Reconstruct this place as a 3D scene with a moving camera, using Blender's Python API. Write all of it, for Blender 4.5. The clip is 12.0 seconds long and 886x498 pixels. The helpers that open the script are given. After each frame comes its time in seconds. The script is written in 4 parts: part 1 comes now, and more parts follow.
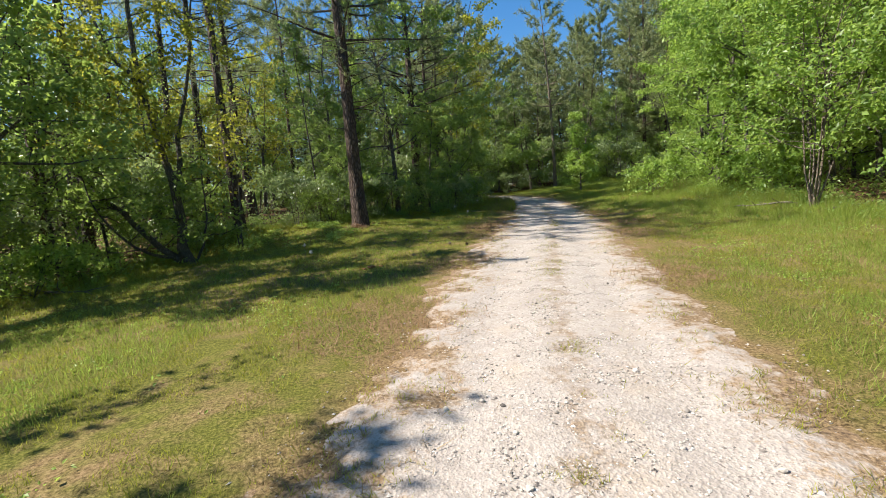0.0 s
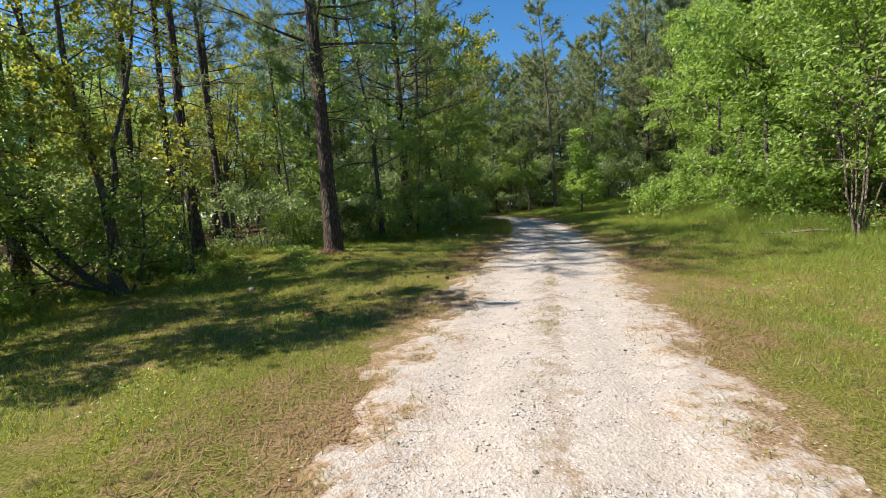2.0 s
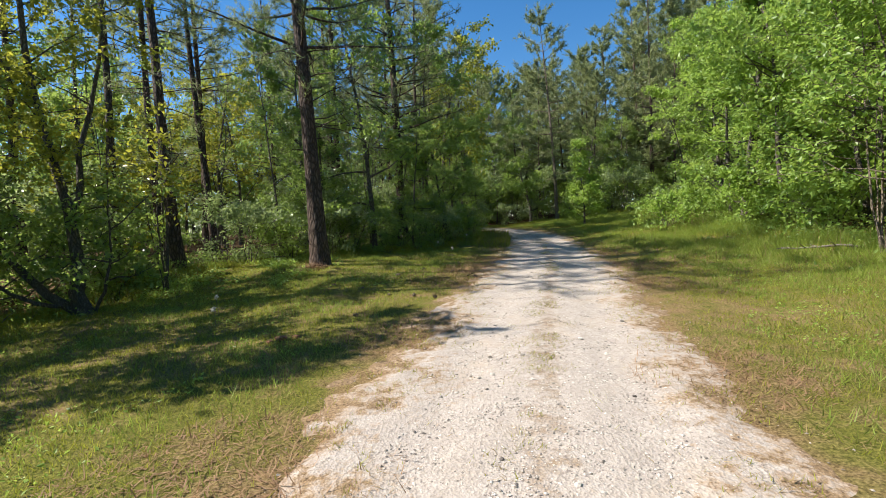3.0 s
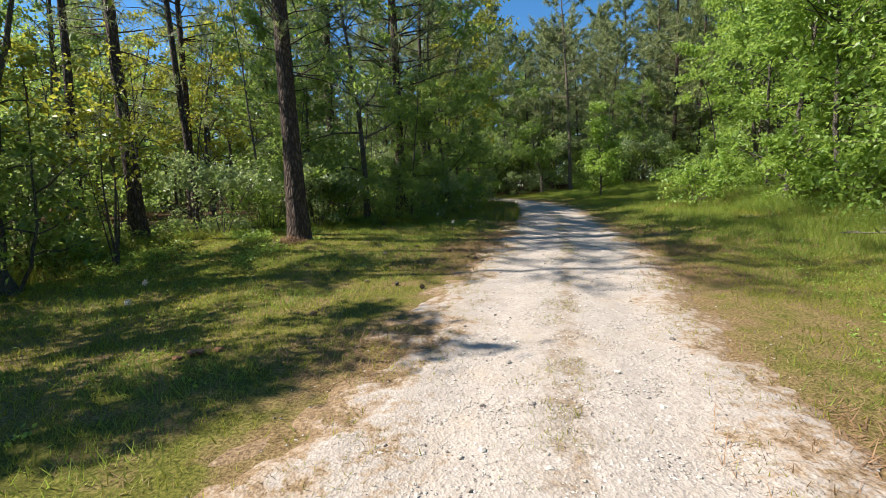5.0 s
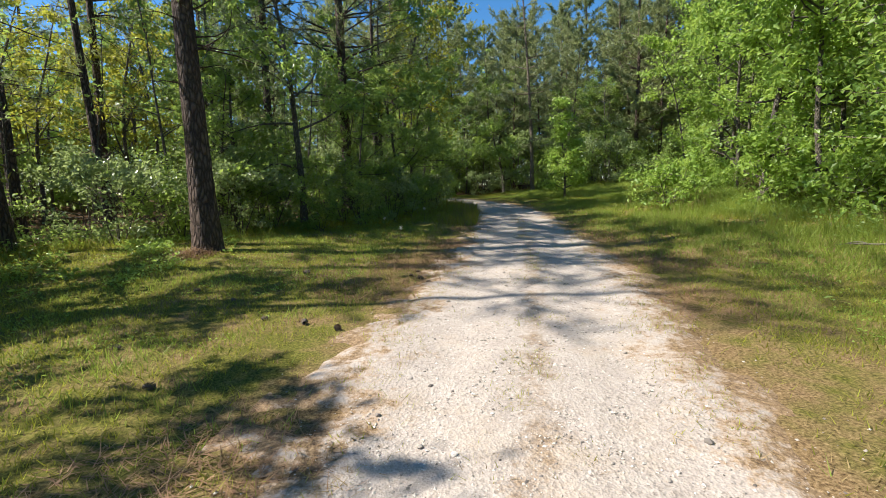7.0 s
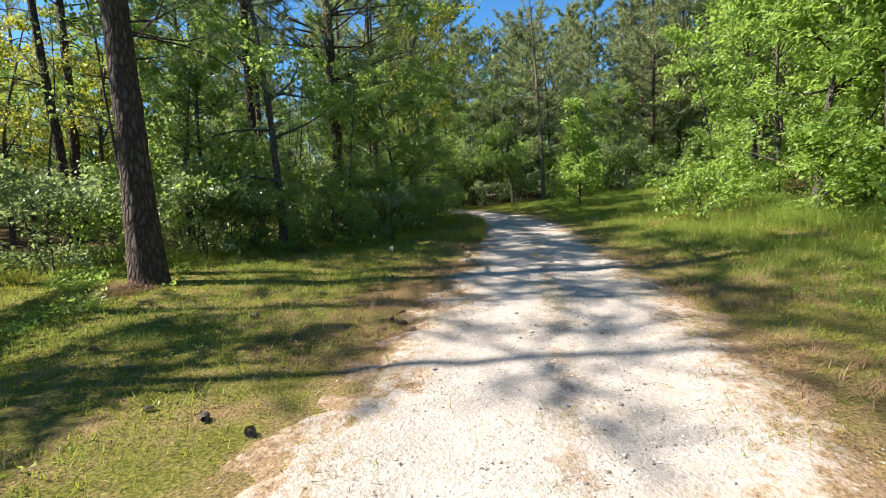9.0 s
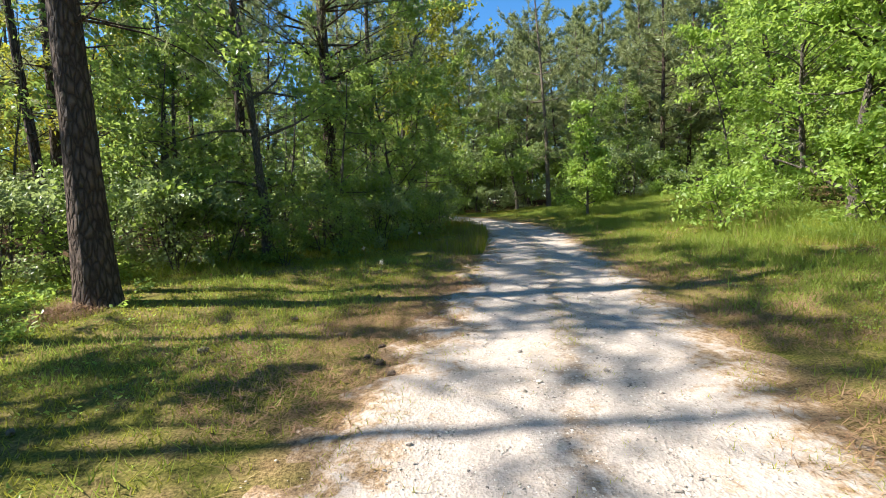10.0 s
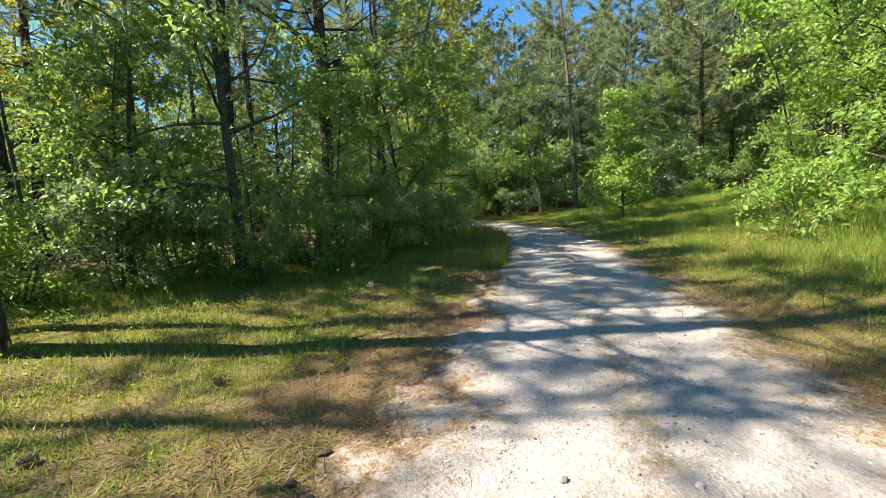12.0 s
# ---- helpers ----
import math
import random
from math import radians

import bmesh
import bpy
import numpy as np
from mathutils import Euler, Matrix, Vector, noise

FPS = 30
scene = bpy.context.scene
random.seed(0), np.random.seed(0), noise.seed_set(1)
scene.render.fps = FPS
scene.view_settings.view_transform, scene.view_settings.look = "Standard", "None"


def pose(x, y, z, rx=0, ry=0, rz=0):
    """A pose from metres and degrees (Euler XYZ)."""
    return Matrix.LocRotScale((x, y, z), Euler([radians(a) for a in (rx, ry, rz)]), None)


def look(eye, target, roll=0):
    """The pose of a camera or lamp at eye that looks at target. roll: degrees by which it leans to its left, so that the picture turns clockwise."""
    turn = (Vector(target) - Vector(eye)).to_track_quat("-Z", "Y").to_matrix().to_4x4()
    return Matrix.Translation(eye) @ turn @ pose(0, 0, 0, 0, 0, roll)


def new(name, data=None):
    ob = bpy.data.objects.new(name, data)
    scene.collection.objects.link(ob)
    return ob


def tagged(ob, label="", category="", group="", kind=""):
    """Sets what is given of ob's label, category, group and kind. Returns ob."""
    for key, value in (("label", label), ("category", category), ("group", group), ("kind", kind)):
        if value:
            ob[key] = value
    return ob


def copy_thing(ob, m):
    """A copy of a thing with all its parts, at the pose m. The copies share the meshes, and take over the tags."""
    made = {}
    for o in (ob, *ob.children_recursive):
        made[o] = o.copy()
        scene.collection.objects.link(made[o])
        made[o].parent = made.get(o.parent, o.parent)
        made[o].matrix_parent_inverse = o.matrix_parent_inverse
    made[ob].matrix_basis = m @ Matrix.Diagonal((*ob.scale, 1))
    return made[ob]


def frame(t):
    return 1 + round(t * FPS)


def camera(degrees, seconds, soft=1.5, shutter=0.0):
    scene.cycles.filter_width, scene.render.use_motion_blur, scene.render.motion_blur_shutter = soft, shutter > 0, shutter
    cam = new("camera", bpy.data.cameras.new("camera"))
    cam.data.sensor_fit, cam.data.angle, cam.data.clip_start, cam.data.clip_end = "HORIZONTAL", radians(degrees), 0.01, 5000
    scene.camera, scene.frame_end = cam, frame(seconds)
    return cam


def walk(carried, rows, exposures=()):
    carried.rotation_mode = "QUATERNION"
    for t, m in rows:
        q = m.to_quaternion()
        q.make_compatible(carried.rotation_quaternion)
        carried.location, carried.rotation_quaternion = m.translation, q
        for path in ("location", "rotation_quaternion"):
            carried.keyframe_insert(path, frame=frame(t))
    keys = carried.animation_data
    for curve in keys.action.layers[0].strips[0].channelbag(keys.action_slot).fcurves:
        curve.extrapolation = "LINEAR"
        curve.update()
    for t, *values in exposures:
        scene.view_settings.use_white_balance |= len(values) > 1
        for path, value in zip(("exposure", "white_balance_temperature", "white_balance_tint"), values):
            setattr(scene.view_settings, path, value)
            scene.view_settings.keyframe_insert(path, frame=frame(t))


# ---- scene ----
cam = camera(86.7, 12.0, soft=0.75)
METRES, EYE = 11.0, 1.5
ROWS = [
    (0.0, 0.0, 0.0, 0.0, -0.32, -5.97, 3.02),
    (0.5, 0.0064, 0.043, 0.0033, -1.18, -5.51, 2.42),
    (1.0, 0.0238, 0.0831, 0.004, -2.55, -4.64, 2.08),
    (1.5, 0.0339, 0.1206, 0.0042, -1.41, -4.63, 2.94),
    (2.0, 0.0437, 0.1627, 0.0094, -0.22, -3.73, 2.53),
    (2.5, 0.062, 0.1994, 0.0127, -0.29, -2.72, 2.43),
    (3.0, 0.0681, 0.2342, 0.0113, 0.14, -2.35, 2.33),
    (5.0, 0.09, 0.3893, 0.0168, 1.21, -6.19, 1.18),
    (5.5, 0.1043, 0.4294, 0.0189, -0.45, -5.68, 1.23),
    (6.0, 0.1086, 0.4655, 0.0178, -1.54, -6.1, 2.0),
    (6.5, 0.1088, 0.5073, 0.0221, -2.24, -6.27, 1.01),
    (7.0, 0.1228, 0.5492, 0.0231, -3.27, -6.39, 0.97),
    (9.0, 0.1524, 0.7102, 0.028, -2.15, -5.05, 2.09),
    (9.5, 0.1579, 0.7549, 0.0321, -1.85, -4.76, 1.62),
    (10.0, 0.1694, 0.7977, 0.0346, -1.63, -4.4, 1.79),
    (10.5, 0.1697, 0.8385, 0.0327, 0.78, -4.41, 3.0),
    (11.0, 0.1732, 0.8806, 0.0364, 0.82, -3.8, 3.65),
    (11.5, 0.187, 0.9194, 0.0411, 0.41, -4.25, 2.88),
    (12.0, 0.1945, 0.9715, 0.039, 1.07, -3.91, 2.4),
]
walk(cam, [(t, pose(METRES * x, METRES * y, EYE + METRES * z, 90 + pitch, roll, yaw)) for t, x, y, z, yaw, pitch, roll in ROWS],
     exposures=[(0.0, 1.04), (2.0, 0.97), (5.5, 0.97), (7.0, 1.03), (9.0, 1.34), (10.5, 1.46), (12.0, 1.52)])

# ---- daylight: clear sky, sun from beyond the woods at the walker's left ----
SUN_ELEVATION, SUN_AZIMUTH = 47.0, 92.0  # azimuth in degrees from +y towards -x
world = bpy.data.worlds.new("sky")
scene.world = world
world.use_nodes = True
sky = world.node_tree.nodes.new("ShaderNodeTexSky")
sky.sky_type, sky.sun_disc = "NISHITA", False
sky.sun_elevation, sky.sun_rotation = radians(SUN_ELEVATION), radians(-SUN_AZIMUTH)
sky.air_density, sky.dust_density, sky.ozone_density = 1.0, 0.15, 3.0
world.node_tree.nodes["Background"].inputs["Strength"].default_value = 0.088
deep = world.node_tree.nodes.new("ShaderNodeHueSaturation")
deep.inputs["Saturation"].default_value = 1.3
world.node_tree.links.new(sky.outputs["Color"], deep.inputs["Color"])
world.node_tree.links.new(deep.outputs["Color"], world.node_tree.nodes["Background"].inputs["Color"])
sun = new("sun", bpy.data.lights.new("sun", "SUN"))
sun.data.energy, sun.data.angle, sun.data.color = 5.0, radians(0.55), (1.0, 0.945, 0.86)
SUN_WAY = Vector((-math.sin(radians(SUN_AZIMUTH)) * math.cos(radians(SUN_ELEVATION)),
                  math.cos(radians(SUN_AZIMUTH)) * math.cos(radians(SUN_ELEVATION)), math.sin(radians(SUN_ELEVATION))))
sun.matrix_world = look(SUN_WAY * 60, (0, 0, 0))


# ---- materials ----
class Nodes:
    """A small builder for node materials."""

    def __init__(self, name):
        self.mat = bpy.data.materials.new(name)
        self.mat.use_nodes = True
        self.tree = self.mat.node_tree
        self.bsdf = self.tree.nodes["Principled BSDF"]
        self.out = self.tree.nodes["Material Output"]

    def add(self, kind, **values):
        node = self.tree.nodes.new(kind)
        for key, value in values.items():
            node.inputs[key].default_value = value
        return node

    def link(self, a, b):
        self.tree.links.new(a, b)

    def noise(self, scale, detail=4.0, rough=0.6, where=None):
        node = self.add("ShaderNodeTexNoise", Scale=scale, Detail=detail, Roughness=rough)
        if where:
            self.link(where, node.inputs["Vector"])
        return node.outputs["Fac"]

    def ramp(self, fac, stops):
        node = self.tree.nodes.new("ShaderNodeValToRGB")
        els = node.color_ramp.elements
        while len(els) < len(stops):
            els.new(0.5)
        for el, (at, colour) in zip(els, stops):
            el.position, el.color = at, (*colour, 1)
        self.link(fac, node.inputs["Fac"])
        return node.outputs["Color"]

    def mix(self, fac, a, b, kind="MIX"):
        node = self.tree.nodes.new("ShaderNodeMix")
        node.data_type, node.blend_type = "RGBA", kind
        for socket, value in ((node.inputs[0], fac), (node.inputs[6], a), (node.inputs[7], b)):
            if isinstance(value, (int, float)):
                socket.default_value = value
            elif isinstance(value, tuple):
                socket.default_value = (*value, 1)
            else:
                self.link(value, socket)
        return node.outputs[2]

    def step(self, value, low, high):
        node = self.tree.nodes.new("ShaderNodeMapRange")
        node.inputs["From Min"].default_value, node.inputs["From Max"].default_value = low, high
        self.link(value, node.inputs["Value"])
        return node.outputs["Result"]

    def math(self, kind, a, b):
        node = self.tree.nodes.new("ShaderNodeMath")
        node.operation = kind
        for socket, value in zip(node.inputs, (a, b)):
            if isinstance(value, (int, float)):
                socket.default_value = value
            else:
                self.link(value, socket)
        return node.outputs[0]

    def attribute(self, name):
        node = self.tree.nodes.new("ShaderNodeAttribute")
        node.attribute_name = name
        return node.outputs["Fac"]

    def place(self):
        return self.tree.nodes.new("ShaderNodeNewGeometry").outputs["Position"]

    def bump(self, height, strength, distance):
        node = self.add("ShaderNodeBump", Strength=strength, Distance=distance)
        self.link(height, node.inputs["Height"])
        self.link(node.outputs["Normal"], self.bsdf.inputs["Normal"])
        return node.outputs["Normal"]

    def done(self, colour, rough=0.8):
        if isinstance(colour, tuple):
            self.bsdf.inputs["Base Color"].default_value = (*colour, 1)
        else:
            self.link(colour, self.bsdf.inputs["Base Color"])
        self.bsdf.inputs["Roughness"].default_value = rough
        return self.mat


def leaf_material(name, dark, light, glow, through_share=0.4, rough=0.42, shift=0.25, gloss=0.5, patchy=0.9):
    """Leaves: glossy skin over a body that lets part of the light through; each leaf and each tree differ a little."""
    n = Nodes(name)
    island = n.tree.nodes.new("ShaderNodeNewGeometry").outputs["Random Per Island"]
    tree_random = n.tree.nodes.new("ShaderNodeObjectInfo").outputs["Random"]
    base = n.ramp(island, [(0.0, dark), (0.55, tuple((a + b) / 2 for a, b in zip(dark, light))), (1.0, light)])
    patch = n.step(n.noise(patchy, 3.0, 0.6, n.place()), 0.35, 0.7)
    base = n.mix(n.math("MULTIPLY", patch, 0.5), base, light)
    base = n.mix(n.math("MULTIPLY", tree_random, shift), base, glow)
    n.done(base, rough)
    n.bsdf.inputs["Specular IOR Level"].default_value = gloss
    clear = n.tree.nodes.new("ShaderNodeBsdfTranslucent")
    n.link(n.mix(0.55, base, glow), clear.inputs["Color"])
    both = n.add("ShaderNodeMixShader", Fac=through_share)
    n.link(n.bsdf.outputs[0], both.inputs[1])
    n.link(clear.outputs[0], both.inputs[2])
    n.link(both.outputs[0], n.out.inputs["Surface"])
    return n.mat


LEAF_GREEN = leaf_material("leaf_green", (0.07, 0.14, 0.034), (0.26, 0.37, 0.10), (0.46, 0.58, 0.11), 0.55, 0.36)
LEAF_DARK = leaf_material("leaf_dark", (0.06, 0.12, 0.032), (0.235, 0.34, 0.09), (0.44, 0.56, 0.11), 0.54, 0.33)
LEAF_YELLOW = leaf_material("leaf_yellow", (0.12, 0.155, 0.022), (0.33, 0.34, 0.05), (0.56, 0.54, 0.065), 0.55)
LEAF_BRIGHT = leaf_material("leaf_bright", (0.09, 0.175, 0.033), (0.31, 0.45, 0.095), (0.52, 0.66, 0.115), 0.52)
LEAF_PALE = leaf_material("leaf_pale", (0.11, 0.17, 0.065), (0.30, 0.37, 0.18), (0.40, 0.48, 0.16), 0.52, 0.3)
NEEDLE = leaf_material("pine_needle", (0.10, 0.13, 0.058), (0.26, 0.30, 0.135), (0.36, 0.40, 0.15), 0.5, 0.42)
NEEDLE_DRY = leaf_material("dry_needle", (0.17, 0.09, 0.045), (0.36, 0.22, 0.12), (0.34, 0.2, 0.1), 0.2, 0.7)
GRASS = leaf_material("grass_blade", (0.075, 0.10, 0.018), (0.36, 0.37, 0.055), (0.42, 0.42, 0.055), 0.5, 0.5, gloss=0.15, patchy=3.5)
GRASS_DRY = leaf_material("dry_grass", (0.16, 0.11, 0.05), (0.36, 0.27, 0.13), (0.34, 0.25, 0.11), 0.25, 0.7, gloss=0.08, patchy=3.5)
GRASS_LUSH = leaf_material("lush_grass", (0.085, 0.135, 0.025), (0.29, 0.365, 0.065), (0.38, 0.46, 0.08), 0.5, 0.45, gloss=0.2, patchy=3.5)


def bark_material(name, dark, light, scale, warm):
    n = Nodes(name)
    coord = n.tree.nodes.new("ShaderNodeTexCoord").outputs["Object"]
    stretch = n.tree.nodes.new("ShaderNodeMapping")
    stretch.inputs["Scale"].default_value = (scale, scale, scale * 0.32)
    n.link(coord, stretch.inputs["Vector"])
    warp = n.add("ShaderNodeTexNoise", Scale=0.9, Detail=4.0)
    n.link(stretch.outputs[0], warp.inputs["Vector"])
    bent = n.tree.nodes.new("ShaderNodeVectorMath")
    bent.operation = "MULTIPLY_ADD"
    bent.inputs[1].default_value = (0.9, 0.9, 0.9)
    n.link(warp.outputs["Color"], bent.inputs[0])
    n.link(stretch.outputs[0], bent.inputs[2])
    plates = n.add("ShaderNodeTexVoronoi", Scale=1.0)
    plates.feature = "DISTANCE_TO_EDGE"
    n.link(bent.outputs[0], plates.inputs["Vector"])
    ridge = n.step(plates.outputs["Distance"], 0.02, 0.3)
    fine = n.noise(scale * 4, 5.0, 0.65, coord)
    colour = n.mix(ridge, dark, light)
    colour = n.mix(n.math("MULTIPLY", fine, 0.5), colour, warm)
    n.bump(n.math("ADD", ridge, n.math("MULTIPLY", fine, 0.5)), 1.0, 0.03)
    return n.done(colour, 0.9)


BARK_PINE = bark_material("pine_bark", (0.012, 0.008, 0.006), (0.15, 0.108, 0.085), 15.0, (0.16, 0.09, 0.055))
BARK_GREY = bark_material("grey_bark", (0.05, 0.04, 0.032), (0.17, 0.145, 0.115), 26.0, (0.2, 0.17, 0.13))
BARK_PALE = bark_material("pale_bark", (0.10, 0.08, 0.06), (0.26, 0.21, 0.16), 26.0, (0.3, 0.22, 0.15))


def ground_material():
    n = Nodes("turf")
    n.bsdf.inputs["Specular IOR Level"].default_value = 0.1
    at = n.place()
    broad, mid, fine = n.noise(0.35, 3.0, 0.5, at), n.noise(2.6, 5.0, 0.65, at), n.noise(45.0, 5.0, 0.7, at)
    green = n.ramp(fine, [(0.3, (0.03, 0.036, 0.008)), (0.5, (0.12, 0.12, 0.022)), (0.7, (0.27, 0.235, 0.06))])
    straw = n.ramp(fine, [(0.32, (0.06, 0.035, 0.017)), (0.5, (0.22, 0.145, 0.07)), (0.7, (0.40, 0.28, 0.15))])
    litter = n.ramp(n.noise(22.0, 6.0, 0.75, at), [(0.3, (0.03, 0.018, 0.01)), (0.5, (0.10, 0.06, 0.03)), (0.72, (0.24, 0.145, 0.08))])
    thin = n.step(n.math("ADD", mid, n.math("MULTIPLY", broad, 0.6)), 0.74, 1.02)
    turf = n.mix(thin, green, straw)
    verge = n.step(n.math("ADD", n.attribute("verge"), n.math("MULTIPLY", n.math("SUBTRACT", mid, 0.5), 1.1)), 0.25, 0.85)
    turf = n.mix(verge, turf, straw)
    wood = n.step(n.math("ADD", n.attribute("wood"), n.math("MULTIPLY", n.math("SUBTRACT", mid, 0.5), 0.8)), 0.3, 0.75)
    turf = n.mix(wood, turf, litter)
    n.bump(n.math("ADD", n.math("MULTIPLY", mid, 0.6), fine), 0.7, 0.03)
    return n.done(turf, 0.95)


def gravel_material():
    n = Nodes("crushed_gravel")
    at = n.place()
    small = n.add("ShaderNodeTexVoronoi", Scale=72.0)
    n.link(at, small.inputs["Vector"])
    big = n.add("ShaderNodeTexVoronoi", Scale=34.0)
    n.link(at, big.inputs["Vector"])
    mid, lumps, grit = n.noise(1.6, 5.0, 0.65, at), n.noise(5.0, 5.0, 0.7, at), n.noise(26.0, 4.0, 0.7, at)
    tone = n.ramp(n.mix(0.45, small.outputs["Color"], big.outputs["Color"]),
                  [(0.12, (0.17, 0.14, 0.12)), (0.36, (0.37, 0.315, 0.265)), (0.8, (0.45, 0.395, 0.345))])
    dust = n.ramp(grit, [(0.3, (0.25, 0.208, 0.172)), (0.7, (0.42, 0.362, 0.312))])
    tone = n.mix(n.math("MULTIPLY", n.step(lumps, 0.42, 0.62), 0.75), tone, dust)
    tone = n.mix(n.step(mid, 0.52, 0.72), tone, n.mix(0.5, tone, (0.40, 0.31, 0.22)))
    clay = n.ramp(n.noise(30.0, 5.0, 0.7, at), [(0.3, (0.22, 0.15, 0.095)), (0.7, (0.40, 0.305, 0.215))])
    soil = n.ramp(n.noise(38.0, 6.0, 0.75, at), [(0.35, (0.07, 0.04, 0.02)), (0.52, (0.22, 0.14, 0.07)), (0.7, (0.38, 0.27, 0.15))])
    shift = n.math("ADD", n.math("MULTIPLY", n.math("SUBTRACT", mid, 0.5), 1.2), n.math("MULTIPLY", n.math("SUBTRACT", n.noise(9.0, 6.0, 0.75, at), 0.5), 2.0))
    edge = n.math("ADD", n.attribute("edge"), shift)
    colour = n.mix(n.step(edge, 0.82, 1.05), tone, clay)
    colour = n.mix(n.step(edge, 1.05, 1.2), colour, soil)
    middle = n.math("ADD", n.attribute("crown"), n.math("MULTIPLY", n.math("SUBTRACT", n.noise(6.0, 6.0, 0.75, at), 0.5), 3.0))
    colour = n.mix(n.math("MULTIPLY", n.step(middle, 0.75, 1.3), 0.75), colour, soil)
    fine = n.math("ADD", small.outputs["Distance"], n.math("MULTIPLY", big.outputs["Distance"], 1.4))
    n.bump(n.math("ADD", fine, n.math("MULTIPLY", n.noise(14.0, 4.0, 0.7, at), 0.35)), 0.5, 0.009)
    return n.done(colour, 0.93)


def stone_material():
    n = Nodes("limestone_chip")
    island = n.tree.nodes.new("ShaderNodeNewGeometry").outputs["Random Per Island"]
    each = n.tree.nodes.new("ShaderNodeObjectInfo").outputs["Random"]
    pick = n.math("FRACT", n.math("ADD", island, each), 0.0)
    tone = n.ramp(pick, [(0.0, (0.10, 0.085, 0.075)), (0.25, (0.30, 0.26, 0.22)), (0.7, (0.45, 0.40, 0.34)), (1.0, (0.62, 0.57, 0.5))])
    n.bump(n.noise(60.0, 4.0, 0.7), 0.4, 0.004)
    return n.done(tone, 0.9)


TURF, GRAVEL, STONE = ground_material(), gravel_material(), stone_material()


def plain_material(name, dark, light, scale, rough=0.85):
    n = Nodes(name)
    f = n.noise(scale, 5.0, 0.7, n.tree.nodes.new("ShaderNodeTexCoord").outputs["Object"])
    n.bump(f, 0.6, 0.01)
    return n.done(n.ramp(f, [(0.3, dark), (0.7, light)]), rough)


CONE = plain_material("pine_cone_scale", (0.07, 0.05, 0.04), (0.26, 0.2, 0.155), 60.0)
DEADWOOD = plain_material("dead_wood", (0.07, 0.055, 0.045), (0.22, 0.18, 0.15), 30.0)
SEED = plain_material("pale_seed_head", (0.5, 0.46, 0.38), (0.75, 0.7, 0.6), 40.0)
RED_CLAY = plain_material("red_clay", (0.16, 0.06, 0.03), (0.36, 0.16, 0.08), 25.0)


# ---- mesh helpers ----
def raw_mesh(name, verts, faces, material, smooth=False, **masks):
    """A mesh from arrays: verts (n, 3), faces (m, 3 or 4)."""
    verts, faces = np.asarray(verts, np.float32), np.asarray(faces, np.int32)
    k = faces.shape[1]
    me = bpy.data.meshes.new(name)
    me.vertices.add(len(verts))
    me.vertices.foreach_set("co", verts.ravel())
    me.loops.add(faces.size)
    me.loops.foreach_set("vertex_index", faces.ravel())
    me.polygons.add(len(faces))
    me.polygons.foreach_set("loop_start", np.arange(0, faces.size, k, dtype=np.int32))
    me.polygons.foreach_set("use_smooth", np.full(len(faces), smooth))
    for key, values in masks.items():
        me.attributes.new(key, "FLOAT", "POINT").data.foreach_set("value", np.asarray(values, np.float32))
    me.materials.append(material)
    me.update(calc_edges=True)
    return me


def part(name, me, parent, label=""):
    ob = new(name, me)
    ob.parent = parent
    return tagged(ob, label)


def thing(name, at, label, category, group="", turn=0.0, size=1.0):
    ob = new(name)
    ob.empty_display_size = 0.2
    ob.matrix_basis = pose(*at, 0, 0, turn) @ Matrix.Scale(size, 4)
    return tagged(ob, label, category, group)


def unit(v):
    return v / np.maximum(np.linalg.norm(v, axis=-1, keepdims=True), 1e-9)


def value_noise(x, y, size, seed):
    """Smooth noise from 0 to 1 over the plan, with lumps of that size."""
    x, y = np.asarray(x, float) / size, np.asarray(y, float) / size
    ix, iy = np.floor(x).astype(np.int64), np.floor(y).astype(np.int64)
    fx, fy = x - ix, y - iy
    fx, fy = fx * fx * (3 - 2 * fx), fy * fy * (3 - 2 * fy)

    def corner(a, b):
        h = (a * 374761393 + b * 668265263 + seed * 974711) & 0x7FFFFFFF
        h = ((h ^ (h >> 13)) * 1274126177) & 0x7FFFFFFF
        return ((h ^ (h >> 16)) & 0xFFFF) / 65535.0

    low = corner(ix, iy) * (1 - fx) + corner(ix + 1, iy) * fx
    high = corner(ix, iy + 1) * (1 - fx) + corner(ix + 1, iy + 1) * fx
    return low * (1 - fy) + high * fy


